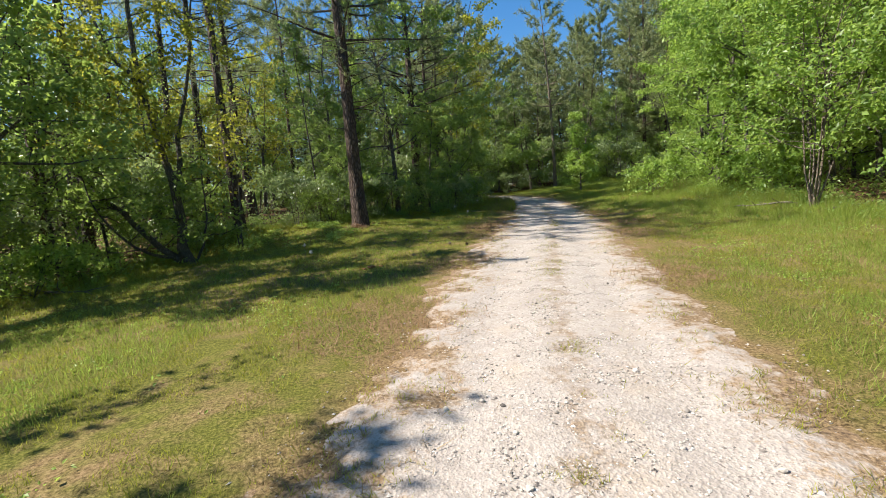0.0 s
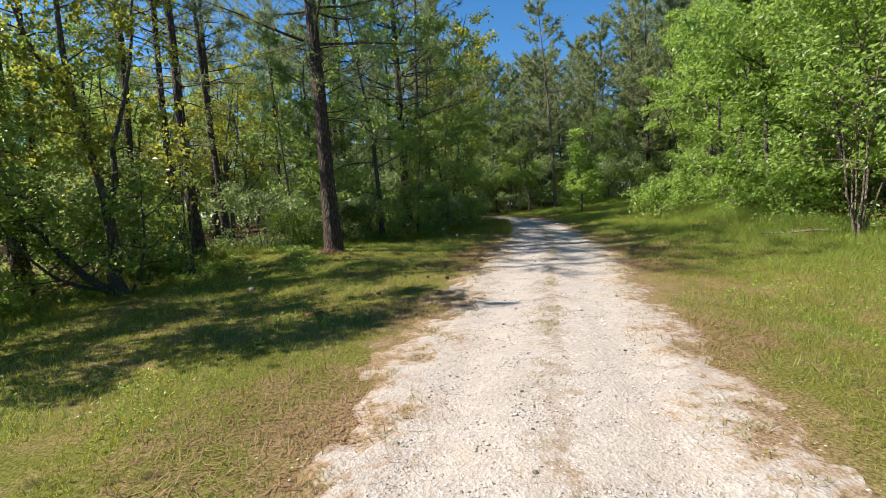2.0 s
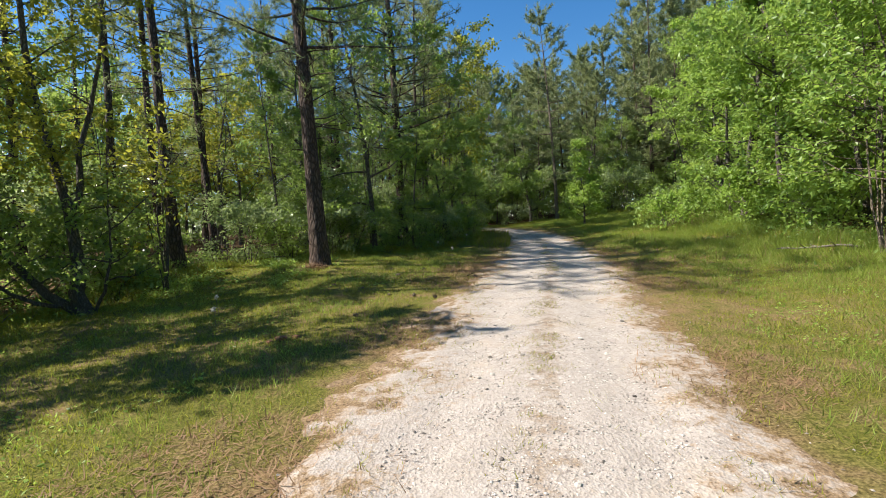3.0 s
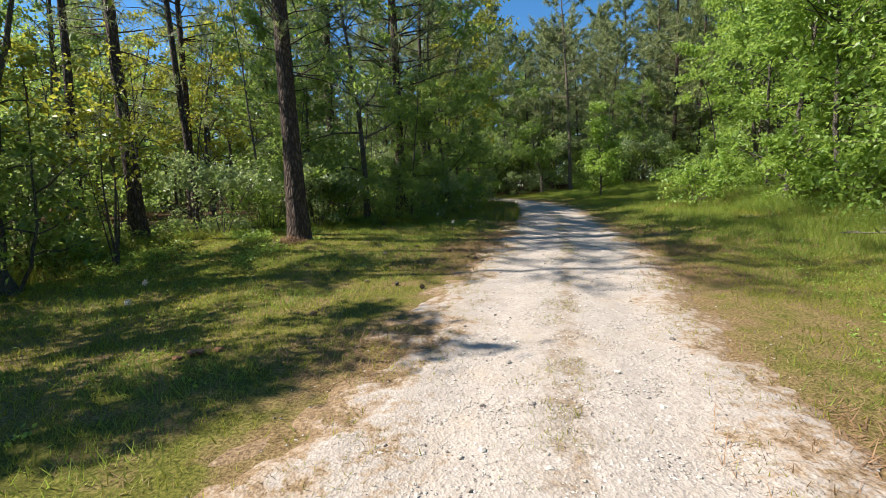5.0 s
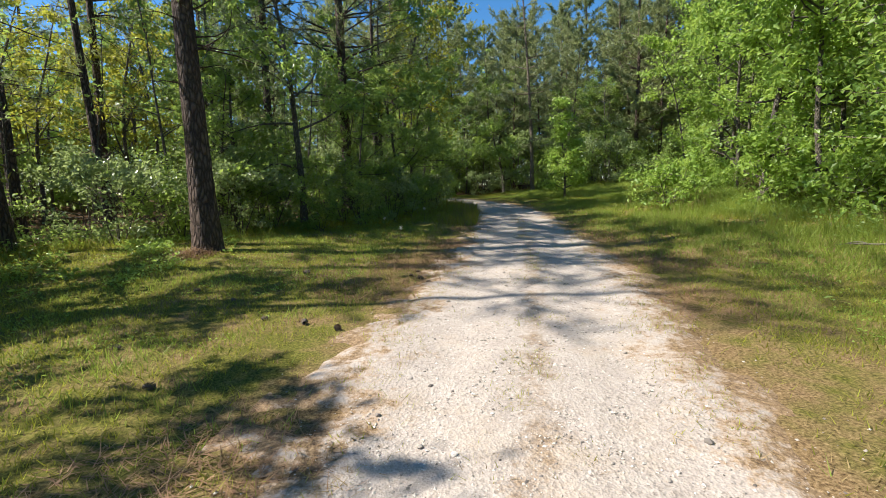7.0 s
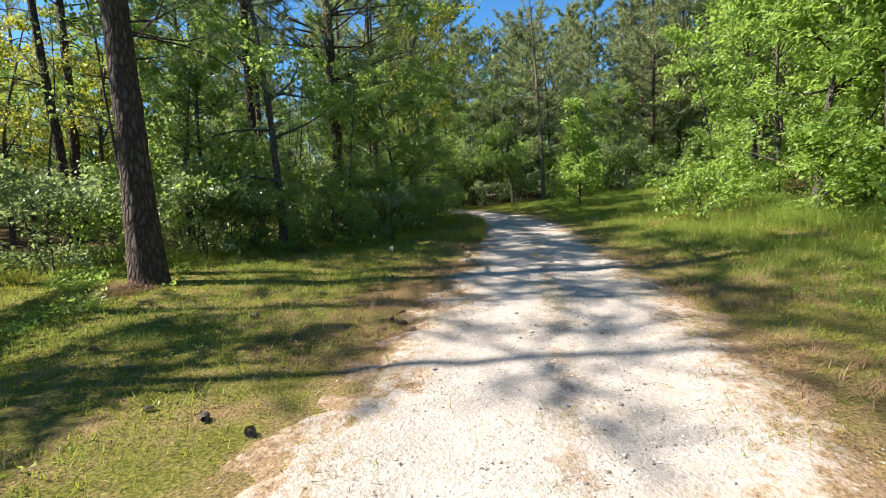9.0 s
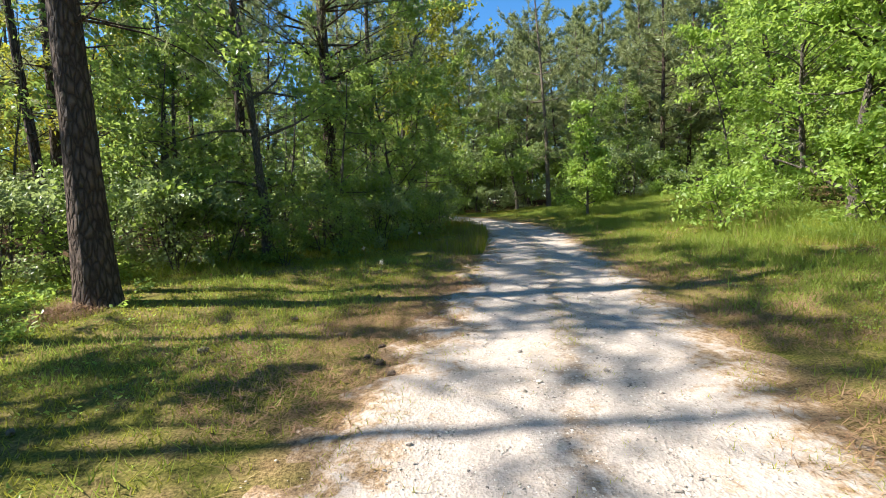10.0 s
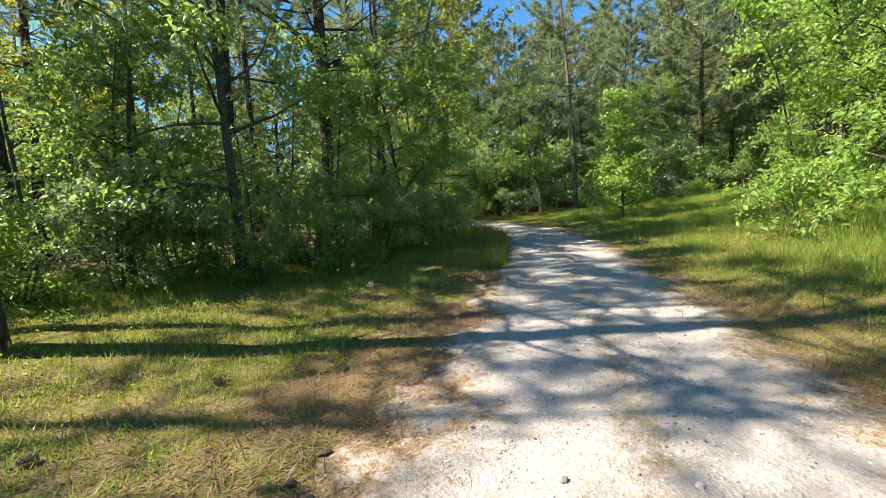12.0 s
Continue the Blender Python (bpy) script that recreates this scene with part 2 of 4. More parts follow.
class Wood:
    """Gathers tapered tubes into one mesh."""

    def __init__(self):
        self.v, self.f, self.n = [], [], 0

    def tube(self, pts, r0, r1, sides=6, flare=0.0, rough=0.0, rng=None, plates=0):
        pts = np.asarray(pts, float)
        k = len(pts)
        way = unit(np.gradient(pts, axis=0))
        ref = np.array([0.31, 0.95, 0.05]) if abs(way[0][2]) > 0.5 else np.array([0.0, 0.0, 1.0])
        a = unit(np.cross(way, ref))
        b = np.cross(way, a)
        s = np.linspace(0, 1, k)
        r = r0 + (r1 - r0) * s + flare * np.exp(-s * 22)
        ang = np.arange(sides) * 2 * np.pi / sides
        rr = r[:, None] * (1 + (rng.normal(0, rough, (k, sides)) if rough else 0))
        if plates:
            high = np.repeat(pts[:, 2:3], sides, 1)
            turn = np.repeat(ang[None] * r0, k, 0)
            lumps = value_noise(turn, high * 0.3, 0.05, plates) * 0.6 + value_noise(turn, high * 0.4, 0.022, plates + 1) * 0.4
            rr = rr * (1 + 0.13 * (lumps - 0.5))
        ring = pts[:, None] + rr[..., None] * (np.cos(ang)[None, :, None] * a[:, None] + np.sin(ang)[None, :, None] * b[:, None])
        i, j = np.meshgrid(np.arange(k - 1), np.arange(sides), indexing="ij")
        j2 = (j + 1) % sides
        quads = np.stack([i * sides + j, i * sides + j2, (i + 1) * sides + j2, (i + 1) * sides + j], -1).reshape(-1, 4)
        self.v.append(ring.reshape(-1, 3))
        self.f.append(quads + self.n)
        self.n += k * sides

    def mesh(self, name, material):
        return raw_mesh(name, np.concatenate(self.v), np.concatenate(self.f), material, True)


def crooked(p, way, length, n, rng, wobble=0.12, lift=0.0):
    """A line of n + 1 points from p, which wanders and lifts or droops."""
    pts, way = [np.asarray(p, float)], unit(np.asarray(way, float))
    for _ in range(n):
        way = unit(way + rng.normal(0, wobble, 3) + (0, 0, lift))
        pts.append(pts[-1] + way * length / n)
    return np.array(pts)


def along(pts, s):
    """The points at the shares s of a line."""
    x = np.asarray(s) * (len(pts) - 1)
    i = np.clip(x.astype(int), 0, len(pts) - 2)
    return pts[i] + (pts[i + 1] - pts[i]) * (x - i)[:, None]


def leaf_mesh(name, at, size, material, rng, up=0.7, droop=0.25, narrow=0.6):
    """One folded leaf of four corners at each place."""
    n = len(at)
    normal = unit(rng.normal(0, 1, (n, 3)) * 0.75 + (0, 0, up))
    axis = unit(np.cross(normal, rng.normal(0, 1, (n, 3))) - (0, 0, droop))
    side = unit(np.cross(axis, normal))
    long = (size * rng.uniform(0.6, 1.3, n))[:, None]
    wide = long * narrow * 0.5
    base, tip = at, at + axis * long
    mid = at + axis * long * 0.45 + normal * long * 0.12
    v = np.stack([base, mid + side * wide, tip, mid - side * wide], 1).reshape(-1, 3)
    k = np.arange(n)[:, None] * 4
    f = np.concatenate([k + [0, 1, 2], k + [0, 2, 3]], 1).reshape(-1, 3)
    return raw_mesh(name, v, f, material)


def broadleaf_tree(name, at, label, seed, height, radius, spread, base, leaves, leaf, mats, stems=1, lean=(0, 0), fan=0.25, group="", turn=0, limbs=16, stem_wobble=0.05, category="tree", top=1.0, apart=False):
    """A leafy tree: wandering stems, limbs that fork, and leaves along the twigs."""
    rng = np.random.default_rng(seed)
    bark, leafs = mats
    tree = thing(name, at, label, category, group, turn)
    twig, spots = Wood(), []
    for s in range(stems):
        ang = rng.uniform(0, 6.28) if stems == 1 else s * 6.28 / stems + rng.uniform(-0.4, 0.4)
        tall = height * (1.0 if s == 0 else rng.uniform(0.6, 0.95))
        thick = radius * (1.0 if s == 0 else rng.uniform(0.55, 0.85))
        out = fan if stems > 1 else 0.0
        way = np.array([lean[0] + out * math.cos(ang), lean[1] + out * math.sin(ang), 1.0])
        foot = np.array([math.cos(ang), math.sin(ang), 0]) * (radius * 1.1 if stems > 1 else 0) + (0, 0, -0.15)
        line = crooked(foot, way, tall, 12 if height > 4 else 7, rng, stem_wobble, 0.03)
        stem = Wood()
        stem.tube(line, thick, thick * 0.12, 9 if height > 4 else 5, thick * 0.5, 0.06, rng)
        part("trunk" if stems == 1 else "stem", stem.mesh("trunk", bark), tree)
        for _ in range(max(5, int(limbs * (1 if s == 0 else 0.7)))):
            h = base + (0.97 - base) * rng.uniform(0, 1) ** 0.9
            start = along(line, np.array([h]))[0]
            share = (h - base) / (1 - base)
            reach = spread * (0.35 + 0.65 * math.sin(math.pi * min(1.0, 0.25 + 0.7 * share) ** 0.9)) * rng.uniform(0.6, 1.1)
            reach *= top + (1 - top) * (1 - share)
            ang2 = rng.uniform(0, 6.28)
            limb = crooked(start, (math.cos(ang2), math.sin(ang2), rng.uniform(0.15, 0.9)), reach, 5, rng, 0.16, -0.01)
            r1 = max(0.006, thick * (1 - h) * 0.5 + 0.004)
            bough = Wood() if apart else twig
            bough.tube(limb, r1, 0.004, 5 if apart else 4)
            for _ in range(4):
                q = along(limb, rng.uniform(0.3, 1.0, 1))[0]
                w = unit(limb[-1] - limb[0]) + rng.normal(0, 0.55, 3)
                sprig = crooked(q, w, reach * rng.uniform(0.25, 0.5), 2, rng, 0.2, -0.02)
                if apart or height > 4:
                    bough.tube(sprig, 0.006, 0.002, 3)
                spots.append(sprig)
            spots.append(limb[2:])
            if apart:
                part("limb", bough.mesh("limb", bark), tree)
    per = np.ones(len(spots)) / len(spots)
    counts = rng.multinomial(leaves, per)
    places = np.concatenate([along(p, rng.beta(2.6, 1.2, c)) + rng.normal(0, leaf * 0.95, (c, 3)) * (1, 1, 0.6) for p, c in zip(spots, counts) if c])
    if not apart:
        tagged(part("branching", twig.mesh("branching", bark), tree), kind="stuff")
    part("crown", leaf_mesh("crown", places, leaf, leafs, rng), tree)
    return tree


def needle_mesh(name, tips, ways, count, length, width, material, rng):
    """Tufts of long thin needles that splay from twig tips."""
    n = len(tips) * count
    at = np.repeat(tips, count, 0)
    way = unit(np.repeat(unit(ways), count, 0) * 0.75 + rng.normal(0, 0.55, (n, 3)))
    side = unit(np.cross(way, rng.normal(0, 1, (n, 3)))) * width * 0.5
    at = at - np.repeat(unit(ways), count, 0) * rng.uniform(0, length * 1.1, (n, 1))
    tip = at + way * length * rng.uniform(0.7, 1.2, (n, 1)) - np.array([0, 0, 0.03])
    v = np.stack([at - side, at + side, tip], 1).reshape(-1, 3)
    return raw_mesh(name, v, np.arange(n * 3).reshape(-1, 3), material)


def pine_tree(name, at, label, seed, height, radius, base, spread, tufts=9, needles=13, width=0.016, dead=10, lean=(0, 0), group="", turn=0, step=0.55, bark=None, low=0.2, apart=False, long=0.2):
    """A pine: straight scaly trunk, dead snags below, whorls of drooping limbs with needle tufts above."""
    rng = np.random.default_rng(seed)
    tree = thing(name, at, label, "tree", group, turn)
    bark = bark or BARK_PINE
    line = crooked((0, 0, -0.2), (lean[0], lean[1], 1), height, 16, rng, 0.012, 0.0)
    trunk = Wood()
    if apart:
        trunk.tube(along(line, np.linspace(0, 1, 150)), radius, radius * 0.12, 36, radius * 0.45, plates=seed)
    else:
        trunk.tube(line, radius, radius * 0.12, 8, radius * 0.45, 0.03, rng)
    part("trunk", trunk.mesh("trunk", bark), tree)
    wood, tips, ways = Wood(), [], []
    h = base * height
    while h < height * 0.99:
        share = (h / height - base) / (1 - base)
        for k in range(rng.integers(3, 6)):
            ang = rng.uniform(0, 6.28)
            reach = spread * (0.25 + 0.75 * math.sin(math.pi * (0.3 + 0.68 * share))) * rng.uniform(0.55, 1.15)
            start = along(line, np.array([h / height]))[0]
            limb = crooked(start, (math.cos(ang), math.sin(ang), 0.1 + 0.6 * share), reach, 5, rng, 0.09, 0.045)
            bough = Wood() if apart else wood
            bough.tube(limb, max(0.012, radius * 0.22 * (1 - share)), 0.006, 4 if apart else 3)
            for _ in range(tufts):
                q = along(limb, rng.uniform(0.3, 1.0, 1))[0]
                w = unit(limb[-1] - limb[0]) + rng.normal(0, 0.55, 3) + (0, 0, 0.15)
                sprig = crooked(q, w, rng.uniform(0.2, 0.65), 2, rng, 0.15, 0.08)
                if apart:
                    bough.tube(sprig, 0.007, 0.004, 3)
                tips += [sprig[-1], sprig[1]]
                ways += [sprig[-1] - sprig[0], sprig[1] - sprig[0]]
            tips.append(limb[-1])
            ways.append(limb[-1] - limb[-2])
            if apart:
                part("limb", bough.mesh("limb", bark), tree)
        h += step * rng.uniform(0.7, 1.3)
    for _ in range(dead):
        hh = rng.uniform(low, base)
        ang = rng.uniform(0, 6.28)
        start = along(line, np.array([hh]))[0]
        snag = crooked(start, (math.cos(ang), math.sin(ang), rng.uniform(-0.1, 0.3)), rng.uniform(0.4, 2.2), 5, rng, 0.14, -0.02)
        bough = Wood() if apart else wood
        bough.tube(snag, 0.02, 0.004, 4)
        if rng.random() < 0.5:
            shares = rng.uniform(0.45, 1.0, 9)
            tips += list(along(snag, shares) + rng.normal(0, 0.12, (9, 3)))
            ways += list(unit(snag[-1] - snag[0]) + rng.normal(0, 0.5, (9, 3)))
        for _ in range(3):
            bough.tube(crooked(along(snag, rng.uniform(0.3, 0.95, 1))[0], rng.normal(0, 1, 3), rng.uniform(0.2, 0.6), 3, rng, 0.2), 0.007, 0.002, 3)
        if apart:
            part("dead_limb", bough.mesh("dead_limb", bark), tree)
    if not apart:
        tagged(part("branching", wood.mesh("branching", bark), tree), kind="stuff")
    part("crown", needle_mesh("crown", np.array(tips), np.array(ways), needles, long, width, NEEDLE, rng), tree)
    return tree


# ---- lie of the land ----
ROAD_Y = (-40, 2, 4, 8, 13, 17.5, 21.6, 24, 27, 30.5, 33, 37, 42, 50, 70)
ROAD_X = (-7.5, 0.62, 1.0, 1.85, 3.1, 4.0, 4.6, 4.85, 4.85, 4.15, 3.0, 0.2, -4.0, -12, -34)
HALF = 1.27


def smooth_line(y, ys, xs):
    """Eased line through the given bends."""
    return sum(np.interp(y + d, ys, xs) for d in (-1.5, -0.75, 0, 0.75, 1.5)) / 5


def road_middle(y):
    return smooth_line(np.asarray(y, float), ROAD_Y, ROAD_X)


def off_road(x, y):
    """Metres to the side of the road's middle line, to the right positive."""
    slope = (road_middle(np.asarray(y) + 0.5) - road_middle(np.asarray(y) - 0.5))
    return (np.asarray(x) - road_middle(y)) / np.sqrt(1 + slope**2)


def road_half(y):
    """Half the width of the gravel: the grass closes in farther on."""
    return np.interp(y, (2, 9, 14, 19, 26), (1.22, HALF, 1.3, 1.1, 0.92))


def left_woods(y):
    return np.interp(y, (-30, 5, 9, 13, 15.8, 17.0, 18.3, 25, 30, 34, 38, 43, 50, 60), (-8.8, -8.6, -8.2, -7.2, -6.4, -4.6, -2.2, 1.2, 2.1, 0.6, -3.2, -8.0, -16, -28))


def right_woods(y):
    return np.interp(y, (-30, 5, 11, 15, 20, 23, 26, 30, 33.5, 36, 38), (9.0, 9.0, 9.2, 10.2, 10.9, 12.2, 14.2, 16.8, 16.5, 10.5, 8.0))


def land(x, y):
    """Height of the ground."""
    x, y = np.asarray(x, float), np.asarray(y, float)
    z = smooth_line(y, (-60, 0, 5, 10, 15, 21, 28, 36, 50, 100), (-2.7, 0, 0.222, 0.436, 0.66, 0.98, 1.34, 1.74, 2.3, 3.2))
    z = z + 0.085 * np.clip(x - 5.5, 0, 8.5) + 0.03 * np.clip(x - 14, 0, 40)
    z = z - np.interp(y, (13.3, 15.3), (0.055, 0.016)) * np.clip(-1.5 - x, 0, 12)
    return z + np.interp(y, (12.6, 14.8, 17.5, 21), (0, 0.17, 0.12, 0)) * np.interp(x, (-2.4, 0.2), (1, 0))


def relief(x, y):
    """Small lumps of the turf, flat under the road."""
    side = np.clip((np.abs(off_road(x, y)) - 1.0) / 1.2, 0, 1)
    return side * ((value_noise(x, y, 0.9, 3) - 0.5) * 0.06 + (value_noise(x, y, 0.3, 4) - 0.5) * 0.025)


def top_of(x, y):
    return float(land(x, y) + relief(x, y))


def grid_mesh(name, xs, ys, height, material, **masks):
    gx, gy = np.meshgrid(xs, ys)
    v = np.stack([gx, gy, height(gx, gy)], -1).reshape(-1, 3)
    i, j = np.meshgrid(np.arange(len(ys) - 1), np.arange(len(xs) - 1), indexing="ij")
    k = i * len(xs) + j
    f = np.stack([k, k + 1, k + len(xs) + 1, k + len(xs)], -1).reshape(-1, 4)
    return raw_mesh(name, v, f, material, True, **{key: fn(gx, gy).ravel() for key, fn in masks.items()})


def spread_out(low, high, step, far):
    """Even steps between low and high, then ever wider ones out to far on both sides."""
    outside = np.cumsum(step * 1.35 ** np.arange(1, 60))
    outside = outside[outside < far]
    return np.concatenate([low - outside[::-1], np.arange(low, high + step / 2, step), high + outside])


def verge_mask(x, y):
    d = off_road(x, y)
    wide = np.where(d > 0, 0.85, 0.9)
    return np.clip(1.0 - (np.abs(d) - road_half(y)) / wide, 0, 1.15)


def wood_mask(x, y):
    inside = np.maximum(left_woods(y) - x, x - right_woods(y))
    return np.maximum(np.clip(0.55 + inside / 2.0, 0, 1), np.clip((y - 37) / 4, 0, 1) * (np.abs(off_road(x, y)) > 2.2))


ground = new("ground", grid_mesh("ground", spread_out(-12, 16, 0.16, 700), spread_out(-2, 38, 0.16, 700),
                                 lambda x, y: land(x, y) + relief(x, y), TURF, verge=verge_mask, wood=wood_mask))
tagged(ground, "rolling ground of patchy mown grass, straw and woodland litter", "ground", kind="structure")


def road_mesh():
    """The gravel drive: a low crown between two wheel tracks, sinking under the turf at ragged edges."""
    ys = np.concatenate([np.arange(-30, -1, 1.0), np.arange(-1, 24, 0.07), np.arange(24, 60, 0.4)])
    side = np.arange(-1.9, 1.901, 0.07)
    s, y = np.meshgrid(side, ys)
    x = road_middle(y) + s
    ragged = (value_noise(x, y, 0.8, 11) - 0.5) * 0.55 + (value_noise(x, y, 0.28, 12) - 0.5) * 0.5 + (value_noise(x, y, 0.13, 14) - 0.5) * 0.55
    edge = (np.abs(s) + ragged * np.where(s > 0, 0.4, 0.75)) / road_half(y)
    rut = -0.022 * np.exp(-((np.abs(s) - 0.72) / 0.28) ** 2)
    lift = 0.035 - 0.05 * np.clip((edge - 0.95) / 0.4, 0, 1.6)
    fine = (value_noise(x, y, 0.16, 13) - 0.5) * 0.014
    z = land(x, y) + lift + rut + fine
    v = np.stack([x, y, z], -1).reshape(-1, 3)
    i, j = np.meshgrid(np.arange(len(ys) - 1), np.arange(len(side) - 1), indexing="ij")
    k = i * len(side) + j
    f = np.stack([k, k + 1, k + len(side) + 1, k + len(side)], -1).reshape(-1, 4)
    crown = np.exp(-((s - 0.02) / 0.26) ** 2)
    return raw_mesh("road", v, f, GRAVEL, True, edge=edge.ravel(), crown=crown.ravel())


road = tagged(new("road", road_mesh()), "pale crushed gravel drive with two wheel tracks and ragged clay edges", "road", kind="structure")

# ---- trees that stand by themselves along the drive ----
def on(x, y, sink=0.0):
    return (x, y, top_of(x, y) - sink)


def crooked_tree(at):
    """A low forked tree: one tall bent stem, a fork off it, a long low stem over the grass and thin shoots; dark leaves low, yellow-green ones high."""
    rng = np.random.default_rng(25)
    tree = thing("crooked_tree", at, "crooked forked tree with bent dark stems and yellow-green leaves", "tree")
    stems = [
        ([(0, 0, -0.15), (-0.14, 0, 0.35), (-0.18, 0.05, 1.0), (-0.28, 0.1, 1.9), (-0.55, 0.1, 3.2), (-0.75, 0.0, 4.4), (-0.8, -0.1, 6.3), (-0.65, -0.1, 8.2)], 0.15, 0.025),
        ([(0, 0, -0.1), (-0.28, -0.05, 0.16), (-0.65, -0.15, 0.5), (-1.3, -0.2, 1.2), (-1.9, -0.1, 1.75), (-2.6, 0.1, 2.3), (-3.1, 0.2, 3.2)], 0.105, 0.018),
        ([(-0.26, 0.1, 1.7), (-0.12, 0.2, 2.5), (-0.15, 0.3, 3.3), (0.15, 0.4, 4.4), (0.4, 0.45, 5.8), (0.45, 0.5, 7.0)], 0.075, 0.015),
        ([(0.12, 0.05, -0.1), (0.3, 0.1, 0.5), (0.42, 0.2, 1.3), (0.33, 0.3, 2.2), (0.4, 0.3, 3.4)], 0.035, 0.008),
        ([(-0.3, -0.06, 0.2), (-0.75, -0.35, 0.3), (-1.25, -0.6, 0.75), (-1.6, -0.9, 1.5), (-1.8, -1.0, 2.4)], 0.045, 0.01),
        ([(-0.75, 0.0, 4.3), (-1.3, -0.2, 5.2), (-1.7, -0.3, 6.4), (-1.9, -0.4, 7.4)], 0.045, 0.01),
    ]
    low, high = [], []
    for k, (line, r0, r1) in enumerate(stems):
        line = along(np.array(line, float), np.linspace(0, 1, 14)) + np.concatenate([np.zeros((1, 3)), rng.normal(0, 0.018, (13, 3))])
        stem = Wood()
        stem.tube(line, r0, r1, 10, r0 * 0.5 if k < 2 else 0, 0.06, rng)
        part("stem", stem.mesh("stem", BARK_GREY), tree)
        for _ in range((20, 13, 11, 6, 9, 9)[k]):
            start = along(line, rng.uniform(0.28 if k else 0.36, 1.0, 1))[0]
            a = rng.uniform(0, 6.28)
            limb = crooked(start, (math.cos(a), math.sin(a), rng.uniform(0.0, 0.7)), rng.uniform(0.7, 1.6), 5, rng, 0.2, 0.0)
            bough = Wood()
            bough.tube(limb, 0.018, 0.004, 5)
            for _ in range(5):
                sprig = crooked(along(limb, rng.uniform(0.3, 1.0, 1))[0], unit(limb[-1] - limb[0]) + rng.normal(0, 0.6, 3), rng.uniform(0.25, 0.6), 2, rng, 0.2)
                bough.tube(sprig, 0.006, 0.002, 3)
                (high if start[2] > 2.4 else low).append(sprig)
            part("limb", bough.mesh("limb", BARK_GREY), tree)
    for name, spots, mat, n, label in (("crown", high, LEAF_YELLOW, 5200, "sparse yellow-green leaves"), ("lower_leaves", low, LEAF_GREEN, 3600, "dark green leaves low on the stems")):
        counts = rng.multinomial(n, np.ones(len(spots)) / len(spots))
        at = np.concatenate([along(p, rng.beta(2.2, 1.2, c)) + rng.normal(0, 0.09, (c, 3)) for p, c in zip(spots, counts) if c])
        part(name, leaf_mesh(name, at, 0.115, mat, rng), tree, label)


PINE_LABEL = "tall pine with scaly brown bark and thin needle crown"
pine_tree("pine_tree", on(-2.58, 15.1), "tall pine with thick scaly bark on the grassy verge", 21, 20, 0.215, 0.3, 3.7, 13, 14, 0.017, 22, (-0.055, 0.0), low=0.15, step=0.75, apart=True)
pine_tree("pine_tree", on(-6.65, 15.6), "slender dark pine at the wood's edge", 22, 18, 0.16, 0.45, 2.6, 10, 13, 0.015, 24, (-0.05, 0.01), low=0.15, apart=True)
pine_tree("pine_tree", on(-1.05, 23.4), "dark pine with crooked limbs among the leafy trees", 23, 19, 0.2, 0.27, 3.9, 10, 13, 0.015, 14, (-0.015, 0.0), apart=True)
pine_tree("pine_tree", on(-10.0, 17.9), "slender dark pine at the wood's edge", 38, 18, 0.14, 0.5, 2.4, 7, 12, 0.02, 18, (-0.02, 0.0), low=0.15, apart=True)
pine_tree("pine_tree", on(-10.3, 13.7), "tall slender pine with a high thin crown", 37, 19, 0.14, 0.55, 2.7, 8, 12, 0.02, 14, (0.0, 0.0), low=0.2, apart=True)
pine_tree("pine_tree", on(-9.5, 11.3), "tall slender pine with a high thin crown", 34, 20, 0.15, 0.68, 2.2, 6, 12, 0.02, 14, (0.0, 0.0), low=0.2, apart=True)
broadleaf_tree("oak_tree", on(-1.75, 19.2), "dark-leaved slender tree at the edge of the wood", 24, 9.5, 0.1, 2.5, 0.14, 5200, 0.13, (BARK_GREY, LEAF_GREEN), limbs=24, apart=True)
crooked_tree(on(-6.35, 11.75))
broadleaf_tree("sapling", on(-5.8, 13.5), "thin many-stemmed sapling with sparse yellowish leaves", 26, 4.6, 0.03, 0.9, 0.4, 900, 0.12, (BARK_GREY, LEAF_YELLOW), stems=4, fan=0.1, limbs=7, apart=True)
broadleaf_tree("maple_tree", on(11.1, 18.8), "bright green leafy maple at the meadow's edge", 27, 9.5, 0.1, 2.6, 0.015, 14000, 0.145, (BARK_GREY, LEAF_BRIGHT), limbs=46, top=0.6, apart=True)
broadleaf_tree("thicket_tree", on(9.2, 11.6), "tall leafy thicket tree with pale bare stems", 28, 9.0, 0.03, 2.3, 0.25, 13000, 0.125, (BARK_PALE, LEAF_BRIGHT), stems=7, fan=0.16, limbs=20, stem_wobble=0.08, apart=True)
broadleaf_tree("young_tree", on(8.2, 27.5), "young bright-leaved tree standing in the grass", 29, 4.8, 0.05, 1.15, 0.06, 3600, 0.15, (BARK_GREY, LEAF_BRIGHT), limbs=26, top=0.5, apart=True)
broadleaf_tree("leaning_tree", on(12.7, 25.0), "thin leaning tree with sparse light green leaves", 35, 6.5, 0.05, 1.5, 0.35, 1500, 0.17, (BARK_GREY, LEAF_BRIGHT), lean=(-0.28, 0.0), limbs=14, apart=True)
pine_tree("pine_tree", on(8.85, 36.2), "straight pine with bare lower trunk at the bend", 31, 15.0, 0.13, 0.42, 2.6, 8, 9, 0.04, 14, (-0.005, 0), low=0.2, bark=BARK_PALE, apart=True, long=0.28)
pine_tree("pine_tree", on(5.3, 51), "thin grey-stemmed pine beyond the bend", 32, 15, 0.12, 0.5, 2.6, 8, 9, 0.05, 10, bark=BARK_PALE, apart=True, long=0.3)
